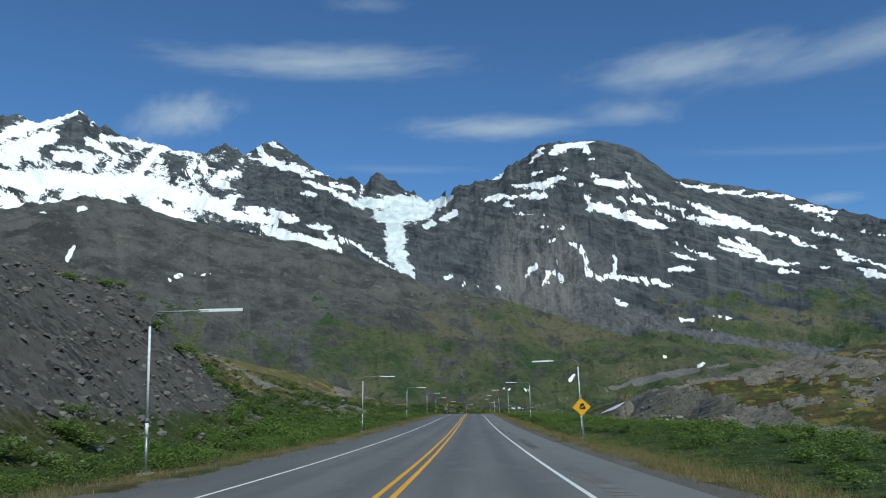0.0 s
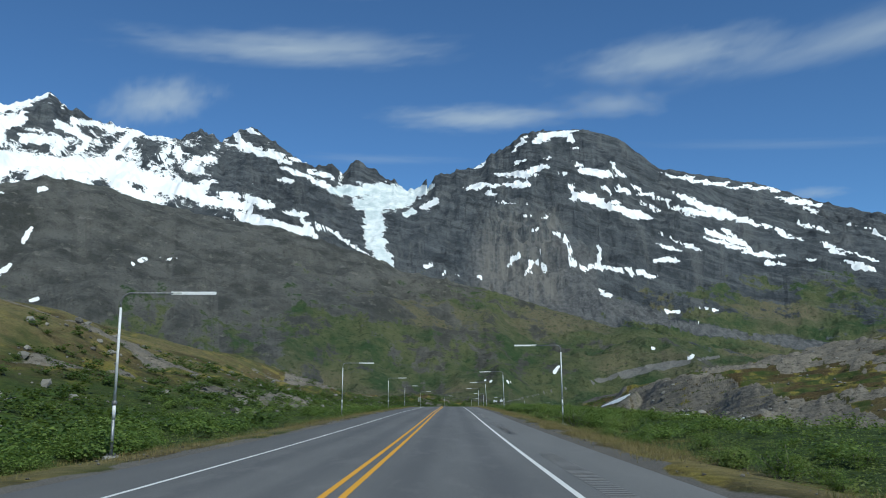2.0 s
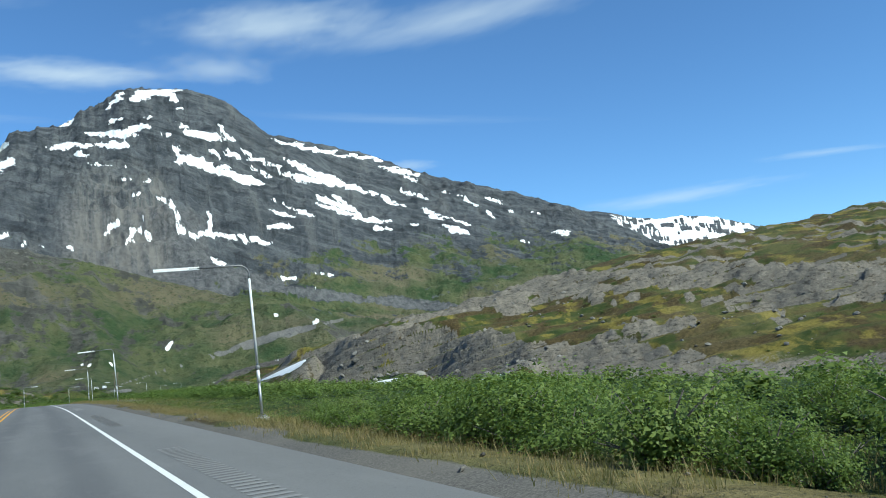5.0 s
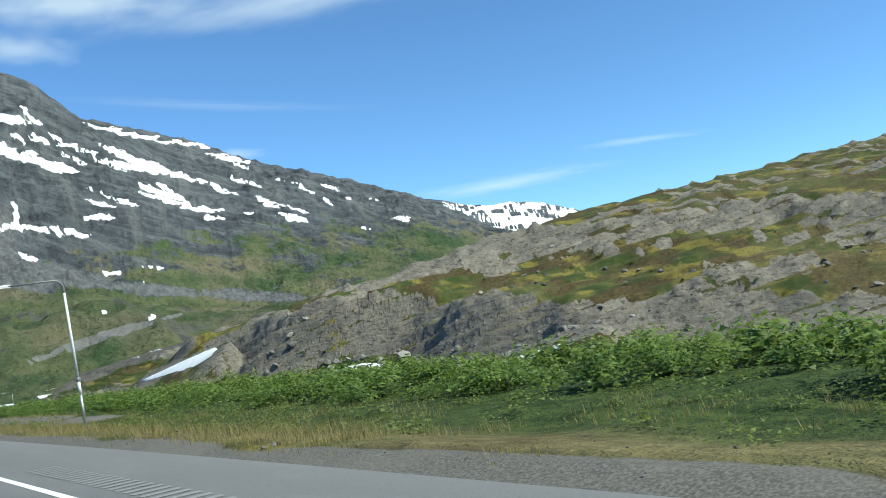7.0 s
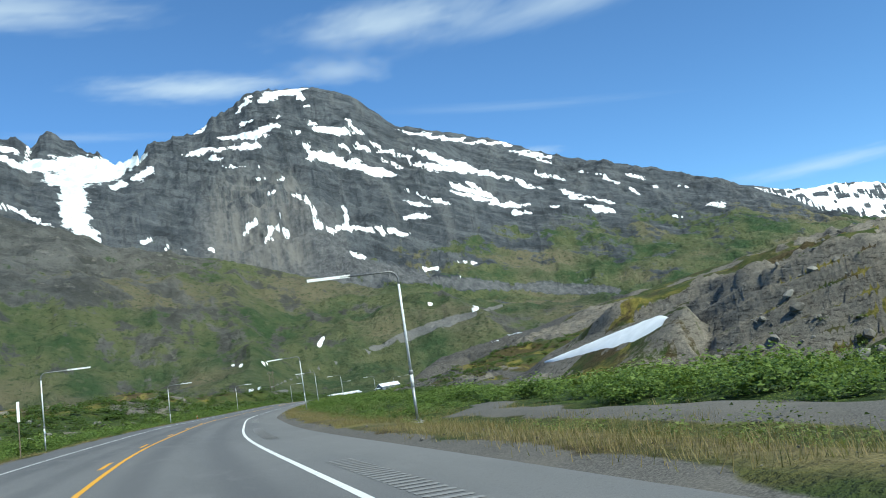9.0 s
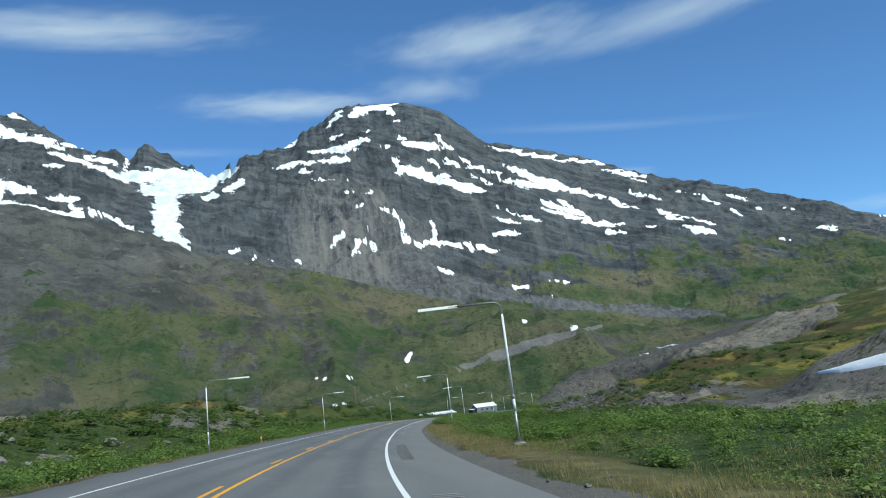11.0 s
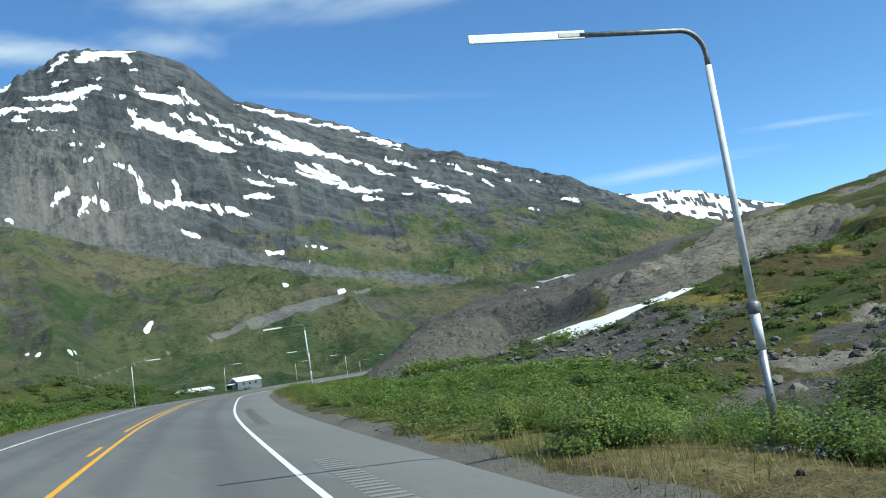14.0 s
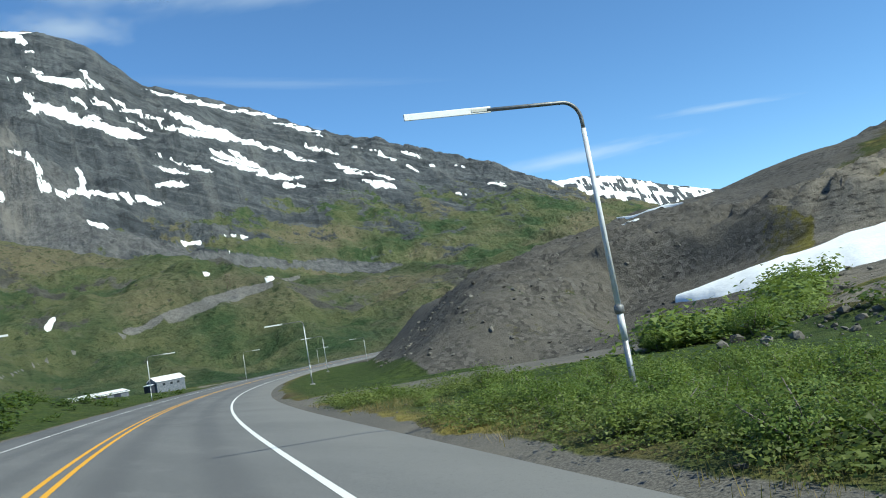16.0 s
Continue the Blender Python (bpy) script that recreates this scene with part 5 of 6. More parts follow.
# ---------------------------------------------------------------- buildings in the valley
def build_hut():
    hut = thing("barn", "grey barn with white metal roof and dark open doorway", "barn")
    L, W, H, R = 14.5, 8.0, 3.5, 2.0
    w = bmesh.new()
    box(w, (L, 0.25, H + 3), (0, -W / 2, H / 2 - 1.5))
    box(w, (L, 0.25, H + 3), (0, W / 2, H / 2 - 1.5))
    for sx in (-1, 1):
        slab_pts = [(-W / 2, -3.0), (W / 2, -3.0), (W / 2, H), (0, H + R), (-W / 2, H)]
        a = [w.verts.new((sx * (L / 2 - 0.002), p, q)) for p, q in slab_pts]
        b = [w.verts.new((sx * (L / 2 - 0.25), p, q)) for p, q in slab_pts]
        w.faces.new(a)
        w.faces.new(b[::-1])
        for k in range(5):
            w.faces.new((a[k], a[(k + 1) % 5], b[(k + 1) % 5], b[k]))
    bmesh.ops.recalc_face_normals(w, faces=w.faces)
    part("wall", w, WALL_GREY, hut, "grey boarded walls")
    for sy in (-1, 1):
        r = bmesh.new()
        pitch = math.atan2(R, W / 2)
        ln = math.hypot(R, W / 2) + 0.5
        box(r, (L + 0.8, ln, 0.12), (0, 0, 0), 0.0)
        roof = part("roof_panel", r, ROOF_WHITE, hut, "white sheet metal roof")
        roof.matrix_basis = Matrix.Translation((0, sy * (W / 4 + 0.13), H + R / 2 + 0.02)) @ Matrix.Rotation(-sy * pitch, 4, "X")
        for k in range(9):
            part("roof_seam", box(bmesh.new(), (0.05, ln, 0.05), ((k - 4) * 1.5, 0, 0.08)), ROOF_WHITE, roof)
    part("door", box(bmesh.new(), (0.08, 4.6, 3.0), (-L / 2 - 0.03, 0, 1.3), 0.01), WALL_DARK, hut, "dark navy door")
    for k in (-3.6, 0.2, 3.8):
        win = part("window", box(bmesh.new(), (1.1, 0.06, 0.8), (k, -W / 2 - 0.14, 1.9), 0.01), GLASS_DARK, hut, "dark small window")
        part("window_frame", box(bmesh.new(), (1.3, 0.04, 1.0), (k, -W / 2 - 0.125, 1.9), 0.01), WALL_DARK, win)
    # navy colour carries the shade of the barn's gable end
    part("lean_to", box(bmesh.new(), (2.6, 5.6, 4.4), (-L / 2 - 1.3, 0.0, 0.2), 0.05), WALL_DARK, hut, "lean-to coloured dark navy for the shaded gable end")
    part("lean_to_roof", box(bmesh.new(), (3.1, 6.2, 0.14), (-L / 2 - 1.35, 0.0, 2.55), 0.02, Matrix.Rotation(radians(-9), 4, "Y")), ROOF_WHITE, hut, "white lean-to roof")
    hut.matrix_basis = pose(152.0, 833.0, -28.1, 0, 0, 14)
    shed = thing("long_shed", "low long grey shed with a white roof", "shed")
    part("wall", box(bmesh.new(), (20.5, 5.5, 5.5), (0, 0, -1.5)), WALL_GREY, shed)
    part("roof", box(bmesh.new(), (21.5, 6.4, 0.25), (0, 0, 1.4), 0.03, Matrix.Rotation(radians(9), 4, "X")), ROOF_WHITE, shed, "white sloping metal roof")
    for k in (-6, 0, 6):
        part("door", box(bmesh.new(), (2.4, 0.08, 2.2), (k, -2.78, 0.0), 0.01), WALL_DARK, shed)
    shed.matrix_basis = pose(105.6, 762, -24.3, 0, 0, 8)


build_hut()


# ---------------------------------------------------------------- parked van and power line
def build_van():
    van = thing("van", "white parked van on a gravel pad in the valley", "van")
    b = box(bmesh.new(), (5.0, 1.95, 1.35), (0, 0, 1.15), 0.12)
    part("body", b, BLADE, van)
    part("roof", box(bmesh.new(), (3.9, 1.8, 0.75), (-0.45, 0, 2.1), 0.2), BLADE, van)
    for side in (-1, 1):
        part("window", box(bmesh.new(), (3.1, 0.03, 0.45), (-0.4, side * 0.915, 2.08), 0.01), GLASS_DARK, van, "dark side window")
        for wx in (-1.55, 1.6):
            w = tube(bmesh.new(), [(wx, side * 0.78, 0.36), (wx, side * 0.99, 0.36)], 0.36, 16)
            part("wheel", w, RUBBER, van, "black rubber wheel")
    part("windscreen", box(bmesh.new(), (0.04, 1.5, 0.55), (1.52, 0, 2.02), 0.01), GLASS_DARK, van, "dark windscreen")
    for x, y, turn in ((66, 866.5, 70), (60, 868, 64)):
        m = pose(x, y, float(land_z(x, y)[0]) + 0.05, 0, 0, turn)
        if x == 66:
            van.matrix_basis = m
        else:
            copy_thing(van, m)


def build_power_line():
    """H-frame timber poles far up the valley."""
    first = thing("power_pole", "weathered timber H-frame power pole on the slope", "power pole", "power poles across the valley")
    for sx in (-1.9, 1.9):
        part("post", tube(bmesh.new(), [(sx, 0, -1.5), (sx * 0.96, 0, 13.5)], [0.24, 0.17], 10), TIMBER, first)
    part("crossarm", box(bmesh.new(), (7.6, 0.22, 0.3), (0, 0, 12.4), 0.02), TIMBER, first)
    for sx in (-1, 1):
        part("brace", tube(bmesh.new(), [(sx * 1.8, 0, 10.6), (-sx * 1.8, 0, 8.0)], 0.09, 8), TIMBER, first)
    for k in (-3.3, 0.0, 3.3):
        part("insulator", tube(bmesh.new(), [(k, 0, 12.25), (k, 0, 11.3)], [0.10, 0.06], 8), DARK_STEEL, first, "hanging dark insulator")
    for n, (x, y, turn) in enumerate(((74.8, 865.5, 40), (279, 1061, 35), (617, 1328, 35))):
        m = pose(x, y, float(land_z(x, y)[0]), 0, 0, turn)
        if n == 0:
            first.matrix_basis = m
        else:
            copy_thing(first, m)


build_van()
build_power_line()


# ---------------------------------------------------------------- snow banks near the road
def snow_bank(points, widths, label, lift=0.25, k=0, ragged=0.7):
    """Snow lying along a hollow: a lens-shaped sheet that follows the land."""
    pts = np.array(points, float)
    run = np.r_[0, np.cumsum(np.hypot(*np.diff(pts, axis=0).T))]
    n = max(12, int(run[-1] / 0.6))
    s = np.linspace(0, run[-1], n)
    cx, cy = (np.interp(s, run, pts[:, c]) for c in (0, 1))
    half = np.interp(s, run, widths) * 0.5 * np.sqrt(np.clip(2.6 * np.sin(np.pi * np.clip(s / run[-1], 0.01, 0.99)), 0.05, 1))
    tx, ty = np.gradient(cx), np.gradient(cy)
    ln = np.hypot(tx, ty)
    nx, ny = ty / ln, -tx / ln
    m = 15
    u = np.linspace(-1, 1, m)
    edge = 1 + ragged * (fbm(s[:, None] * 0.28 + 5 * k, np.sign(u)[None] * 3.0 + 9 + 0 * s[:, None], 401 + k, 4, 0.6) - 0.5)
    x = cx[:, None] + nx[:, None] * u * half[:, None] * edge
    y = cy[:, None] + ny[:, None] * u * half[:, None] * edge
    ground = land_z(x.ravel(), y.ravel()).reshape(x.shape)
    soft = ground.copy()
    for _ in range(9):
        soft[:, 1:-1] = (soft[:, :-2] + soft[:, 1:-1] + soft[:, 2:]) / 3
        soft[1:-1] = (soft[:-2] + soft[1:-1] + soft[2:]) / 3
    crown = (1 - np.abs(u) ** 2.5)[None]
    z = np.maximum(soft, 0.5 * (soft + ground)) * crown + ground * (1 - crown) + lift * crown - 0.12 * (1 - crown) + 0.12 * fbm(x * 0.4, y * 0.4, 407, 3)
    ob = mesh_object("snow_patch", np.stack([x, y, z], -1).reshape(-1, 3), grid_faces(n, m), SNOW)
    return tagged(ob, label, "snow patch", "snow patches on the slopes")


snow_bank([p[:2] for p in BANK_LINE], [0.6, 2.6, 4.4, 5.4], "long bank of old snow on rocky slope edge", 0.15, 1, 0.3)
snow_bank([p[:2] for p in LONG_BANK], [3.0, 6.0, 9.0, 10.5, 8.5, 4], "broad long bank of old snow in a hollow", 0.45, 2)
snow_bank([p[:2] for p in FOOT_WEDGE], [2.6, 2.2, 0.8], "thin wedge of snow at the cliff foot", 0.2, 3, 0.3)
snow_bank([p[:2] for p in FOOT_HEAP], [2.2, 3, 2.2], "dirty snow heap at the cliff foot", 0.3, 4)
snow_bank([(76.5, 300), (76.5, 296)], [2, 3], "small dirty snow remnant among rocks", 0.5, 5)
snow_bank([(113.8, 512), (114.3, 508), (115, 502.5)], [0.4, 0.8, 0.5], "narrow snow streak near the ridge", 0.15, 6)
snow_bank([(105, 505), (106.3, 501.5)], [0.3, 0.5], "narrow snow streak in scree", 0.12, 7)


# ---------------------------------------------------------------- brook
def build_brook():
    m = Nodes("dark_water", 0.06, 0.5)
    m.bump(m.noise(m.place(), 3.0, 4), 0.4, 0.03)
    water = m.done((0.012, 0.018, 0.024))
    pts = np.array(BROOK, float)
    run = np.r_[0, np.cumsum(np.hypot(*np.diff(pts, axis=0).T))]
    s = np.linspace(0, run[-1], 40)
    cx, cy = (np.interp(s, run, pts[:, c]) for c in (0, 1))
    zz = road_frame(cx, cy)[2] - 1.42 - 0.2 * (1 - np.sin(0.1 + 2.94 * np.arange(40) / 39)) ** 2
    tx, ty = np.gradient(cx), np.gradient(cy)
    ln = np.hypot(tx, ty)
    verts = [(cx[i] + ty[i] / ln[i] * w, cy[i] - tx[i] / ln[i] * w, zz[i]) for i in range(40) for w in (-1.15 * math.sin(0.1 + 2.94 * i / 39), 0, 1.15 * math.sin(0.1 + 2.94 * i / 39))]
    ob = mesh_object("brook", verts, grid_faces(40, 3), water)
    tagged(ob, "narrow dark brook between stony banks", "brook", kind="structure")


build_brook()


# ---------------------------------------------------------------- stones
def stone_mesh(rng, size=1.0):
    """An angular broken stone."""
    bm = bmesh.new()
    bmesh.ops.create_icosphere(bm, subdivisions=1, radius=0.5)
    ax = Vector((rng.uniform(0.7, 1.3), rng.uniform(0.6, 1.1), rng.uniform(0.4, 0.8)))
    planes = [(Vector((rng.uniform(-1, 1), rng.uniform(-1, 1), rng.uniform(-1, 1))).normalized(), rng.uniform(0.27, 0.42)) for _ in range(7)]
    for v in bm.verts:
        p = v.co.copy()
        for n, dist in planes:
            over = p.dot(n) - dist
            if over > 0:
                p -= n * over
        v.co = Vector((p.x * ax.x, p.y * ax.y, p.z * ax.z)) * size
    bm.faces.ensure_lookup_table()
    v = np.array([q.co[:] for q in bm.verts])
    f = np.array([[w.index for w in q.verts] for q in bm.faces])
    bm.free()
    return v, f


def scatter_stones(name, label, count, place, sizes, seed, material=None):
    rng = random.Random(seed)
    kinds = [stone_mesh(rng) for _ in range(8)]
    spots = [place(rng) for _ in range(count)]
    zs = land_z([p[0] for p in spots], [p[1] for p in spots])
    vs, fs, base = [], [], 0
    for (x, y), z in zip(spots, zs):
        v, f = kinds[rng.randrange(8)]
        size = sizes[0] * (sizes[1] / sizes[0]) ** (rng.random() ** 2.2)
        m = np.array(Euler((rng.uniform(-0.5, 0.5), rng.uniform(-0.5, 0.5), rng.uniform(0, 6.3))).to_matrix()) * size
        vs.append(v @ m.T + (x, y, z + 0.12 * size))
        fs.append(f + base)
        base += len(v)
    ob = mesh_object(name, np.concatenate(vs), np.concatenate(fs), material or TALUS, smooth_shade=False)
    return tagged(ob, label, "stones", kind="stuff")


def heap_spot(rng):
    s, d = s_of_y(rng.uniform(18, 100)), -rng.triangular(12.5, 36, 15)
    return roadside(s, d)


def slope_spot(rng):
    y = rng.uniform(398, 462)
    return np.interp(y, *np.array(SPUR_FOOT, float).T) + rng.triangular(-3, 22, 4), y


def scree_spot(rng):
    y = rng.uniform(466, 535)
    return np.interp(y, *np.array(SPUR_FOOT, float).T) + rng.triangular(0, 38, 8), y


def cliff_spot(rng):
    y = rng.uniform(215, 345)
    return 80 + rng.gauss(0, 4) - 12 * max(0, (y - 318) / 60), y


def hill_spot(rng):
    return rng.uniform(84, 135), rng.uniform(225, 350)


def verge_spot(rng):
    s = rng.uniform(s_of_y(10), s_of_y(470))
    return roadside(s, rng.choice((-1, 1)) * rng.uniform(6.4, 8.2))


def left_spot(rng):
    return roadside(s_of_y(rng.uniform(85, 400)), -rng.uniform(20, 60))


scatter_stones("talus_stones", "heap of grey broken talus stones", 4200, heap_spot, (0.10, 0.75), 3)
scatter_stones("slope_stones", "grey angular stones on the hill foot", 2400, slope_spot, (0.10, 0.8), 4)
scatter_stones("scree_stones", "loose grey stones on the scree tongue", 1100, scree_spot, (0.12, 0.7), 9)
scatter_stones("cliff_stones", "fallen blocks under the rock face", 800, cliff_spot, (0.3, 2.4), 5, ROCKS)
scatter_stones("hill_stones", "scattered boulders on heath and ledges", 260, hill_spot, (0.3, 1.6), 6, ROCKS)
scatter_stones("verge_stones", "small loose stones on gravel shoulder", 1800, verge_spot, (0.03, 0.16), 7)
scatter_stones("meadow_stones", "grey boulders in the dry meadow", 700, left_spot, (0.3, 2.0), 8, ROCKS)


# ---------------------------------------------------------------- shrubs
def leaf_cloud(rng, leaves, size, height, spread, stems=9):
    """Leaves set about the twigs of a many-stemmed shrub."""
    twigs = []
    for _ in range(stems):
        a, lean = rng.uniform(0, 6.283), rng.uniform(0.1, 0.8)
        reach = height * rng.uniform(0.55, 1.05)
        tip = np.array([math.cos(a) * lean * spread, math.sin(a) * lean * spread, reach * (1 - 0.35 * lean)])
        for _ in range(6):
            b = rng.uniform(0, 6.283)
            t = rng.uniform(0.35, 1.0)
            off = np.array([math.cos(b), math.sin(b), rng.uniform(-0.3, 0.6)]) * spread * rng.uniform(0.10, 0.36)
            twigs.append((tip * t * 0.6, tip * t + off))
    gen = np.random.default_rng(rng.randrange(10**6))
    ends = np.array(twigs)[gen.integers(0, len(twigs), leaves)]
    p = ends[:, 0] + (ends[:, 1] - ends[:, 0]) * gen.random((leaves, 1)) ** 0.6 + gen.normal(0, 1, (leaves, 3)) * (0.085 * spread, 0.085 * spread, 0.07 * spread)
    p[:, 2] = np.maximum(p[:, 2], 0.03)
    out = np.stack([p[:, 0], p[:, 1], 0.6 * height * gen.random(leaves) + 0.2], 1)
    out = out / np.linalg.norm(out, axis=1)[:, None] + gen.normal(0, 0.5, (leaves, 3)) + (0, 0, 0.25)
    out /= np.linalg.norm(out, axis=1)[:, None]
    side = np.cross(out, gen.normal(0, 1, (leaves, 3)))
    side /= np.linalg.norm(side, axis=1)[:, None]
    along = np.cross(out, side)
    s = size * gen.uniform(0.6, 1.4, (leaves, 1))
    v = np.stack([p - along * s * 0.6, p + side * s * 0.46 + along * s * 0.1, p + along * s * 0.3 - side * s * 0.46], 1).reshape(-1, 3)
    return v, np.arange(3 * leaves).reshape(-1, 3), twigs


def stem_mesh(rng, twigs, height):
    bm = bmesh.new()
    for a, b in twigs[::5]:
        mid = Vector(a * 0.8) + Vector((rng.gauss(0, 0.03), rng.gauss(0, 0.03), 0))
        tube(bm, [(a[0] * 0.1, a[1] * 0.1, -0.15), mid, Vector(b) * 0.9], [0.022, 0.014, 0.005], 4)
    return bm


def shrub_spots():
    """Places and heights of the shrubs beside the road."""
    rng = random.Random(21)
    near, mid, far = [], [], []

    def add(kind, y, d, h):
        x, yy = roadside(s_of_y(y), d)
        if clear(x, yy):
            kind.append((x, yy, h))

    for _ in range(60):                                   # clump of alders where the gravel shoulder narrows
        y = rng.triangular(146, 178, 152)
        add(near, y, 8.6 + 6.5 * rng.random() ** 1.2, rng.uniform(0.75, 1.6) * (1 - 0.5 * smooth(156, 172, y)))
    for _ in range(10):
        add(near, rng.gauss(113, 3.0), rng.uniform(9.6, 13), rng.uniform(0.8, 1.5))
    for _ in range(150):
        y = rng.uniform(138, 215)
        add(mid, y, rng.uniform(15, 30), rng.uniform(0.55, 1.15))
    for _ in range(240):                                  # willow belt behind the gravel track
        add(mid, rng.uniform(200, 300), rng.uniform(13.6, 30), rng.uniform(0.7, 1.35))
    for _ in range(60):
        add(mid, rng.uniform(212, 282), rng.uniform(13.4, 17), rng.uniform(0.6, 1.2))
    for _ in range(84):                                   # tall herbs and alders inside the bend
        add(near, rng.triangular(442, 470, 447), rng.uniform(7.3, 14), rng.uniform(0.5, 0.95))
    for _ in range(42):
        add(near, rng.uniform(418, 446), rng.uniform(7.2, 12), rng.uniform(0.4, 0.8))
    for k in range(70):                                   # hedge of alders up the hollow
        u = k / 69
        mid.append((60 + 27 * u + rng.gauss(0, 1.0), 463.0 + 10 * u**1.3 + rng.gauss(0, 1.0), rng.uniform(1.1, 2.2)))
    for _ in range(14):
        near.append((rng.uniform(58, 68), rng.uniform(459.5, 464), rng.uniform(1.0, 1.9)))
    for _ in range(240):
        add(mid, rng.uniform(20, 150), rng.uniform(10.5, 30), rng.uniform(0.5, 1.15))
    for _ in range(34):
        add(near, rng.uniform(60, 150), rng.uniform(8.8, 12.5), rng.uniform(0.4, 0.9))
    for _ in range(330):
        add(mid, rng.uniform(196, 350), rng.uniform(15, 32), rng.uniform(0.45, 1.0))
    for _ in range(60):
        add(mid, rng.uniform(290, 350), rng.uniform(9.5, 18), rng.uniform(0.4, 0.9))
    for _ in range(90):
        add(mid, rng.uniform(345, 367), rng.uniform(9.0, 20), rng.uniform(0.5, 1.1))
    for _ in range(330):
        add(far, rng.uniform(366, 436), rng.uniform(15, 36), rng.uniform(0.25, 0.8))
    for _ in range(60):
        add(mid, rng.uniform(410, 430), rng.uniform(8, 20), rng.uniform(0.45, 0.9))
    for _ in range(110):
        add(mid, rng.uniform(424, 446), rng.uniform(8.2, 22), rng.uniform(0.5, 1.0))
    for _ in range(330):                                  # the other side
        add(mid, rng.uniform(60, 340), -rng.uniform(10, 30), rng.uniform(0.5, 1.3))
    for _ in range(240):
        add(mid, rng.uniform(318, 475), -rng.triangular(9, 24, 11), rng.uniform(0.8, 1.7))
    for _ in range(20):
        add(near, rng.uniform(400, 413), rng.uniform(7.2, 9.5), rng.uniform(0.5, 0.85))
    for _ in range(32):
        add(near, rng.uniform(390, 404), rng.uniform(8.6, 12.5), rng.uniform(0.5, 1.0))
    for _ in range(46):
        add(mid, rng.uniform(56, 115), -rng.uniform(10, 17), rng.uniform(0.9, 1.7))
    for _ in range(210):
        add(mid, rng.uniform(10, 95), -rng.triangular(9.2, 16, 10.5), rng.uniform(0.45, 1.15))
    for _ in range(1700):
        add(far, rng.uniform(10, 345), rng.uniform(30, 74), rng.uniform(0.45, 0.95))
    for _ in range(420):
        add(far, rng.uniform(195, 345), rng.uniform(30, 64), rng.uniform(0.5, 1.05))
    for _ in range(700):
        add(far, rng.uniform(85, 475), -rng.triangular(24, 62, 28), rng.uniform(0.6, 1.5))
    for _ in range(450):
        add(far, rng.uniform(400, 560), -rng.triangular(12, 80, 24), rng.uniform(0.7, 1.9))
    for _ in range(420):
        far.append((rng.triangular(56, 112, 66), rng.uniform(408, 462), rng.uniform(0.3, 0.95)))
    for _ in range(150):                                  # scrub at the foot of the talus and on the meadow hill
        add(far, rng.uniform(70, 130), -rng.triangular(11, 34, 15), rng.uniform(0.6, 1.4))
    for _ in range(40):
        far.append((rng.uniform(84, 130), rng.uniform(230, 360), rng.uniform(0.4, 0.9)))
    return near, mid, far


def clear(x, y):
    x, y = np.array([x]), np.array([y])
    return min(track_distance(x, y, SIDE_TRACK)[0] - 3.6, track_distance(x, y, PULL_OUT)[0] - 1.9, track_distance(x, y, LAY_BY)[0] - 5, track_distance(x, y, BROOK)[0] - 1.6, track_distance(x, y, [p[:2] for p in FOOT_HEAP + FOOT_WEDGE])[0] - 5) > 0


def sow(name, label, spots, kinds, material, grow, rng):
    """One sheet of leaves from many small plants."""
    zs = land_z([p[0] for p in spots], [p[1] for p in spots])
    vs, base = [], 0
    for (x, y, h), z in zip(spots, zs):
        v = kinds[rng.randrange(len(kinds))]
        a = rng.uniform(0, 6.283)
        wide = h * rng.uniform(0.9, 1.4) * grow
        c, q = math.cos(a) * wide, math.sin(a) * wide
        vs.append(v @ np.array([[c, q, 0], [-q, c, 0], [0, 0, h]]) + (x, y, z - 0.05))
    v = np.concatenate(vs)
    ob = mesh_object(name, v, np.arange(len(v)).reshape(-1, 3), material, smooth_shade=False)
    tagged(ob, label, "thicket", kind="stuff")


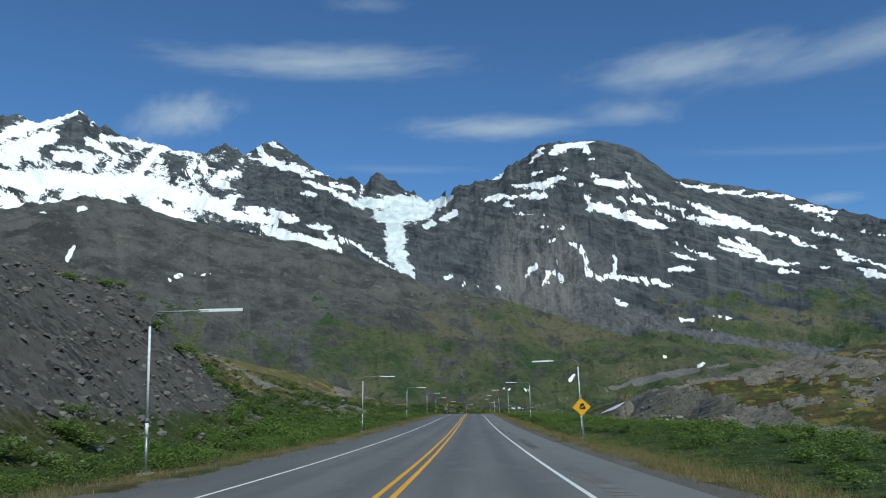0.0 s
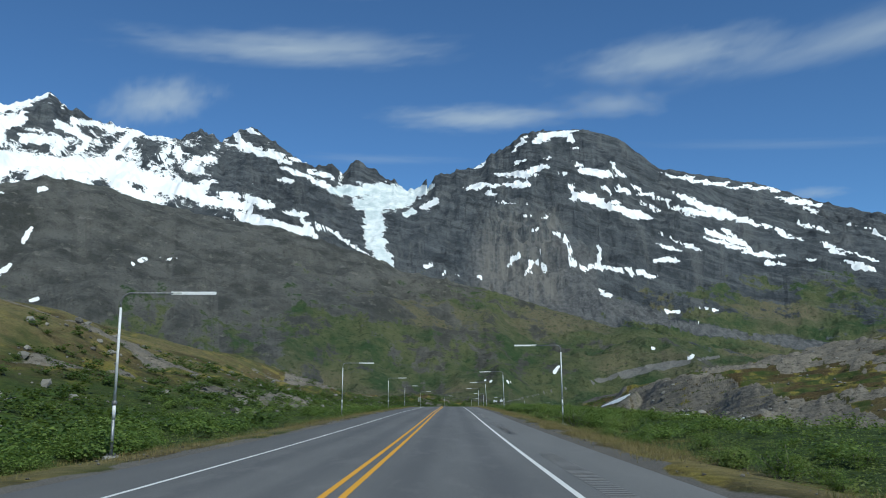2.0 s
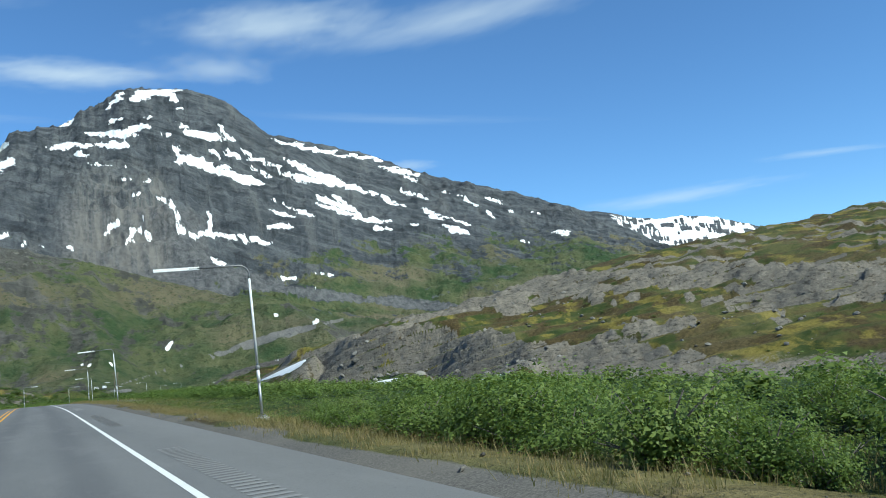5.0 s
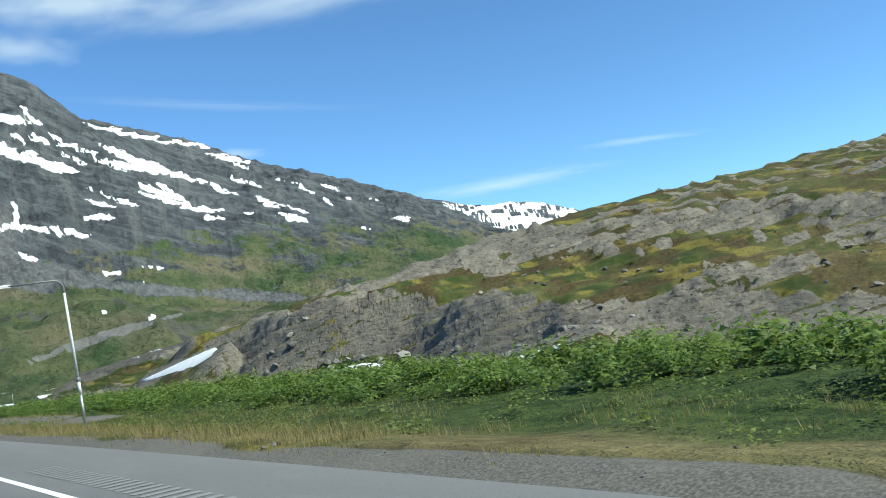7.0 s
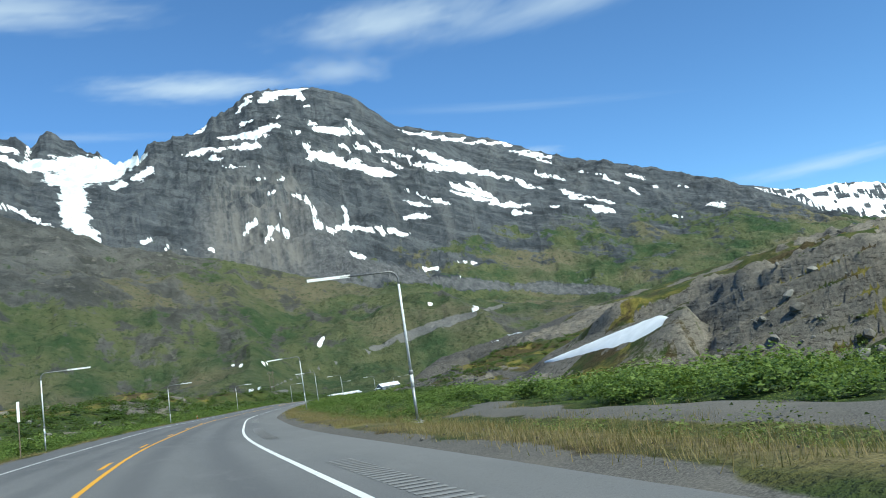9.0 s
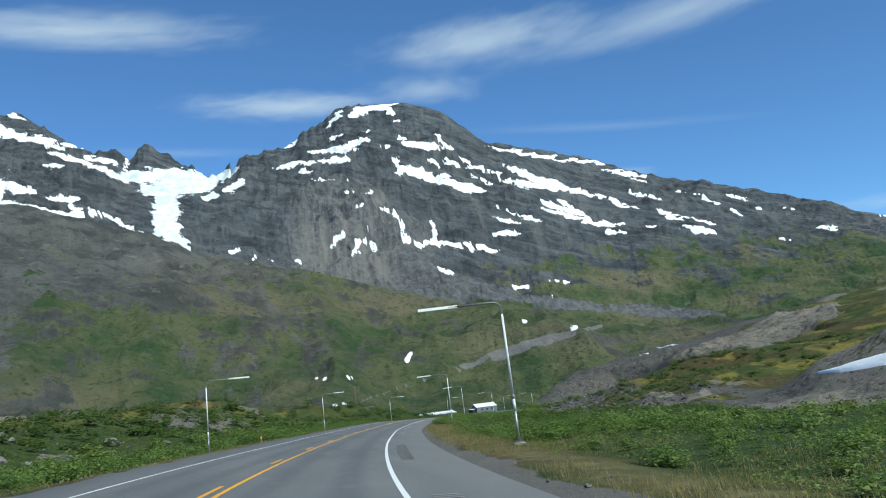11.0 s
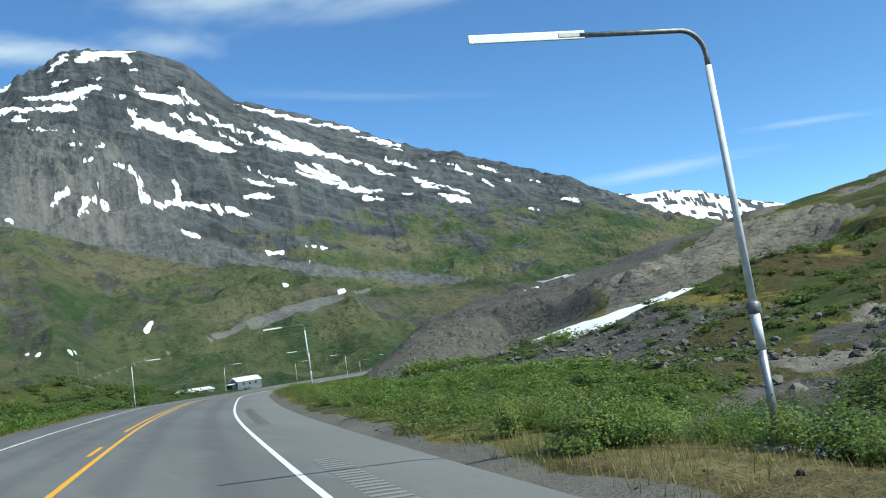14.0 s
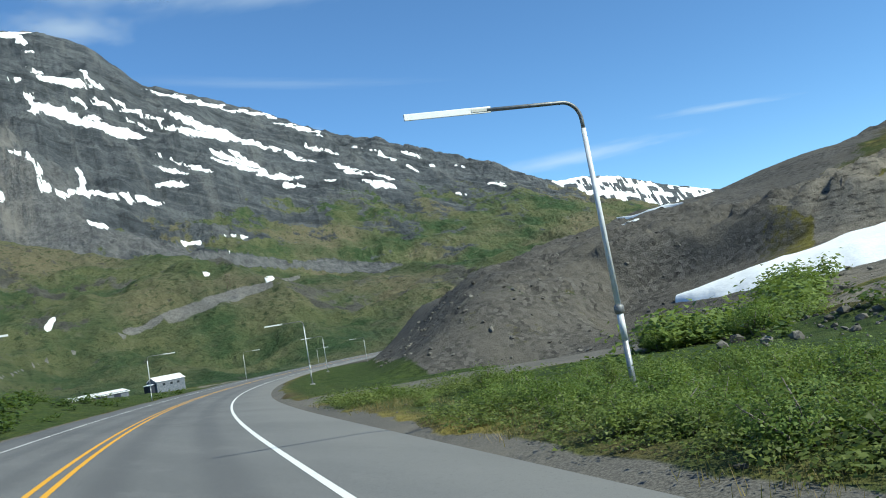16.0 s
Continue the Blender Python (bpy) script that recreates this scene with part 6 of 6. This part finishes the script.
def set_shrubs():
    rng = random.Random(33)
    near, mid, far = shrub_spots()
    kinds = []
    bark = plain_material("shrub_bark", (0.10, 0.085, 0.07), (0.2, 0.18, 0.16), 20, 0.9)
    for k in range(6):
        v, f, twigs = leaf_cloud(rng, 3400, 0.043, 1.0, 0.95, 16)
        shrub = thing("shrub", "leafy green alder shrub on the road verge", "shrub", "shrubs beside the highway")
        leaves = mesh_object("crown", v, f, LEAF, smooth_shade=False)
        leaves.parent = shrub
        part("woody_frame", stem_mesh(rng, twigs, 1.0), bark, shrub)
        kinds.append(shrub)
    zs = land_z([p[0] for p in near], [p[1] for p in near])
    for n, ((x, y, h), z) in enumerate(zip(near, zs)):
        m = pose(x, y, z - 0.05, rng.uniform(-6, 6), rng.uniform(-6, 6), rng.uniform(0, 360))
        src = kinds[n % 6]
        made = src if n < 6 else copy_thing(src, m)
        wide = h * rng.uniform(0.95, 1.35)
        made.matrix_basis = m @ Matrix.Diagonal((wide, wide, h, 1))
    beside = np.abs(road_frame(np.array([p[0] for p in mid]), np.array([p[1] for p in mid]))[1]) < 17
    sow("roadside_thicket", "dense leafy alder and willow beside the verge", [p for p, b in zip(mid, beside) if b], [leaf_cloud(rng, 620, 0.074, 1.0, 1.0, 15)[0] for _ in range(7)], LEAF, 1.25, rng)
    sow("thicket", "dense green alder and willow thicket", [p for p, b in zip(mid, beside) if not b], [leaf_cloud(rng, 260, 0.115, 1.0, 1.0, 13)[0] for _ in range(7)], LEAF, 1.25, rng)
    sow("far_thicket", "low dark green willow scrub across the flats", far, [leaf_cloud(rng, 100, 0.17, 1.0, 1.05, 11)[0] for _ in range(7)], LEAF_FAR, 1.5, rng)


set_shrubs()


# ---------------------------------------------------------------- low plants and grass of the verges
def verge_points(rng, n, y0, y1, d0, d1, power=1.0):
    yy, d = rng.uniform(y0, y1, n), d0 + (d1 - d0) * rng.random(n) ** power
    i = np.interp(yy, S_AT_Y, np.arange(len(LINE))).astype(int)
    x, y = LINE[i, 0] + d * AHEAD[i, 1], LINE[i, 1] - d * AHEAD[i, 0]
    free = (track_distance(x, y, SIDE_TRACK) > 3.0) & (track_distance(x, y, PULL_OUT) > 1.5 * fbm(x * 0.5, y * 0.5, 509, 2)) & (track_distance(x, y, BROOK) > 1.5) & (track_distance(x, y, LAY_BY) > 3.5)
    return x[free], y[free], d[free]


def set_herbs():
    rng, gen = random.Random(44), np.random.default_rng(45)
    small = [leaf_cloud(rng, 84, 0.085, 1.0, 1.2, 11)[0] for _ in range(8)]
    large = [leaf_cloud(rng, 32, 0.15, 1.0, 1.3, 8)[0] for _ in range(8)]
    beside, beyond = [], []
    for n, y0, y1, d0, d1 in ((4200, 12, 350, 8.2, 34), (1300, 120, 350, 12, 26), (450, 345, 367, 7.6, 22), (1700, 404, 445, 6.8, 22), (420, 372, 408, 8.6, 20), (1700, 440, 474, 6.8, 16), (3600, 85, 475, -8.0, -32), (500, 8, 90, -8.4, -13)):
        x, y, d = verge_points(gen, n, y0, y1, d0, d1, 1.3)
        keep = fbm(x * 0.12, y * 0.12, 507, 3) > 0.36
        for a, b, e in zip(x[keep], y[keep], np.abs(d[keep])):
            (beside if e < 13.5 else beyond).append((a, b, rng.uniform(0.25, 0.58)))
    sow("low_herbs", "low leafy herbs and dwarf willow beside the road", beside, small, HERBS, 1.4, rng)
    sow("low_heath_scrub", "low green scrub on the flats", beyond, large, HERBS, 1.6, rng)


def set_grass():
    rng = np.random.default_rng(5)
    sets = [verge_points(rng, *a) for a in ((5600, 150, 345, 6.85, 13, 1.5), (5200, 8, 150, 6.8, 11.5, 1.5), (1700, 345, 400, 6.7, 12, 1.5), (1100, 400, 474, 6.7, 9.0, 1.3), (4200, 8, 475, -6.8, -11.5, 1.6))]
    x, y = (np.concatenate([q[k] for q in sets]) for k in (0, 1))
    keep = fbm(x * 0.25, y * 0.25, 501, 3) > 0.41
    x, y = x[keep], y[keep]
    z = land_z(x, y)
    n, blades = len(x), 22
    a = rng.uniform(0, 6.283, (n, blades))
    h = rng.uniform(0.08, 0.27, (n, 1)) * (1 + 0.12 * (smooth(195, 215, y) * smooth(310, 290, y)))[:, None] * rng.uniform(0.5, 1.15, (n, blades))
    lean = rng.uniform(0.1, 0.9, (n, blades))
    ox, oy = rng.normal(0, 0.23, (2, n, blades))
    bx, by = x[:, None] + ox, y[:, None] + oy
    w = 0.003 + 0.005 * rng.random((n, blades))
    px, py = -np.sin(a) * w, np.cos(a) * w
    z0 = (z - 0.03)[:, None] + 0 * a
    v = np.stack([np.stack([bx - px, by - py, z0], -1), np.stack([bx + px, by + py, z0], -1), np.stack([bx + np.cos(a) * lean * h, by + np.sin(a) * lean * h, z0 + h], -1)], 2).reshape(-1, 3)
    ob = mesh_object("verge_grass", v, np.arange(len(v)).reshape(-1, 3), BLADES, smooth_shade=False)
    tagged(ob, "dry straw and green grass along the shoulder", "grass", kind="stuff")


set_herbs()
set_grass()

# worn grooves on the shoulder
RUMBLE = [(s + 0.30 * k, s + 0.30 * k + 0.14) for s in np.arange(s_of_y(12), s_of_y(440), 27.0) for k in range(50)]
strip("rumble_grooves", 4.15, 4.60, 0.056, DUST, 0, 0, road, spans=RUMBLE)


# ---------------------------------------------------------------- clouds
def cloud_material():
    m = Nodes("thin_cloud", 1.0, 0.0)
    m.put(m.shader.inputs["Base Color"], (0.92, 0.93, 0.95, 1))
    clear_s = m.n.new("ShaderNodeBsdfTransparent")
    # emission stands in for sunlight on the cloud sheets
    white = m.n.new("ShaderNodeEmission")
    white.inputs["Color"].default_value, white.inputs["Strength"].default_value = (0.80, 0.86, 0.95, 1), 0.75
    mixer = m.n.new("ShaderNodeMixShader")
    m.l.new(m.attr("veil"), mixer.inputs[0])
    m.l.new(clear_s.outputs[0], mixer.inputs[1])
    m.l.new(white.outputs[0], mixer.inputs[2])
    m.l.new(mixer.outputs[0], m.n["Material Output"].inputs["Surface"])
    return m.mat


CLOUD = cloud_material()
# bearing and height of the middle, half width, half height, tilt, thickness
CLOUD_SHAPES = [
    (-10.2, 23.5, 13.5, 1.75, -1.5, 0.62), (-19.5, 19.3, 4.8, 2.2, -14.0, 0.62), (3.5, 19.0, 8.2, 1.35, 1.0, 0.66), (13.2, 19.4, 4.6, 1.4, 2.0, 0.40),
    (17.0, 22.1, 9.5, 2.1, -2.0, 0.60), (31.0, 21.8, 15.0, 2.0, -5.0, 0.45), (44.0, 7.9, 8.0, 0.75, -1.0, 0.40), (53.5, 9.3, 5.0, 0.35, 3.0, 0.28),
    (-4.0, 16.2, 7.0, 0.5, 1.0, 0.16), (25.0, 15.5, 12.0, 0.5, 6.0, 0.12), (26.0, 12.2, 2.6, 0.6, 2.0, 0.35), (-6.0, 27.5, 4.0, 0.9, 0.0, 0.2),
]


def set_clouds():
    for k, (a0, e0, wa, we, tilt, thick) in enumerate(CLOUD_SHAPES):
        cols, rows = 72, 30
        u, v = np.meshgrid(np.linspace(-1.35, 1.35, cols), np.linspace(-1.5, 1.5, rows))
        c, s = math.cos(radians(tilt)), math.sin(radians(tilt))
        da, de = u * wa, v * we
        az, el = a0 + da * c + de * s, e0 - da * s * 1.0 + de * c
        wisp = fbm(u * 3.0 + 7 * k, v * 2.0 + u * 1.2, 601 + 5 * k, 5, 0.58)
        fray = fbm(u * 6.0 + 3 * k + v, v * 5.0 - u * 2, 631 + 5 * k, 5, 0.6)
        shape = np.sqrt(u**2 + np.where(v > 0, v / 0.9, v / 0.8) ** 2) + 0.55 * (wisp - 0.5) + 0.35 * (fray - 0.5)
        density = thick * smooth(1.05, -0.15, shape) * (0.75 + 0.5 * wisp)
        density = density * smooth(1.35, 1.1, np.abs(u)) * smooth(1.5, 1.2, np.abs(v))
        r = 4560 + 8 * k
        x, y = HUB[0] + r * np.sin(np.radians(az)) * np.cos(np.radians(el)), HUB[1] + r * np.cos(np.radians(az)) * np.cos(np.radians(el))
        z = HUB[2] + r * np.sin(np.radians(el))
        ob = mesh_object("cloud", np.stack([x, y, z], -1).reshape(-1, 3), grid_faces(rows, cols), CLOUD, [("veil", density)])
        ob.visible_shadow = False
        tagged(ob, "thin white lens-shaped cloud in blue sky", "cloud", "clouds", kind="structure")


set_clouds()
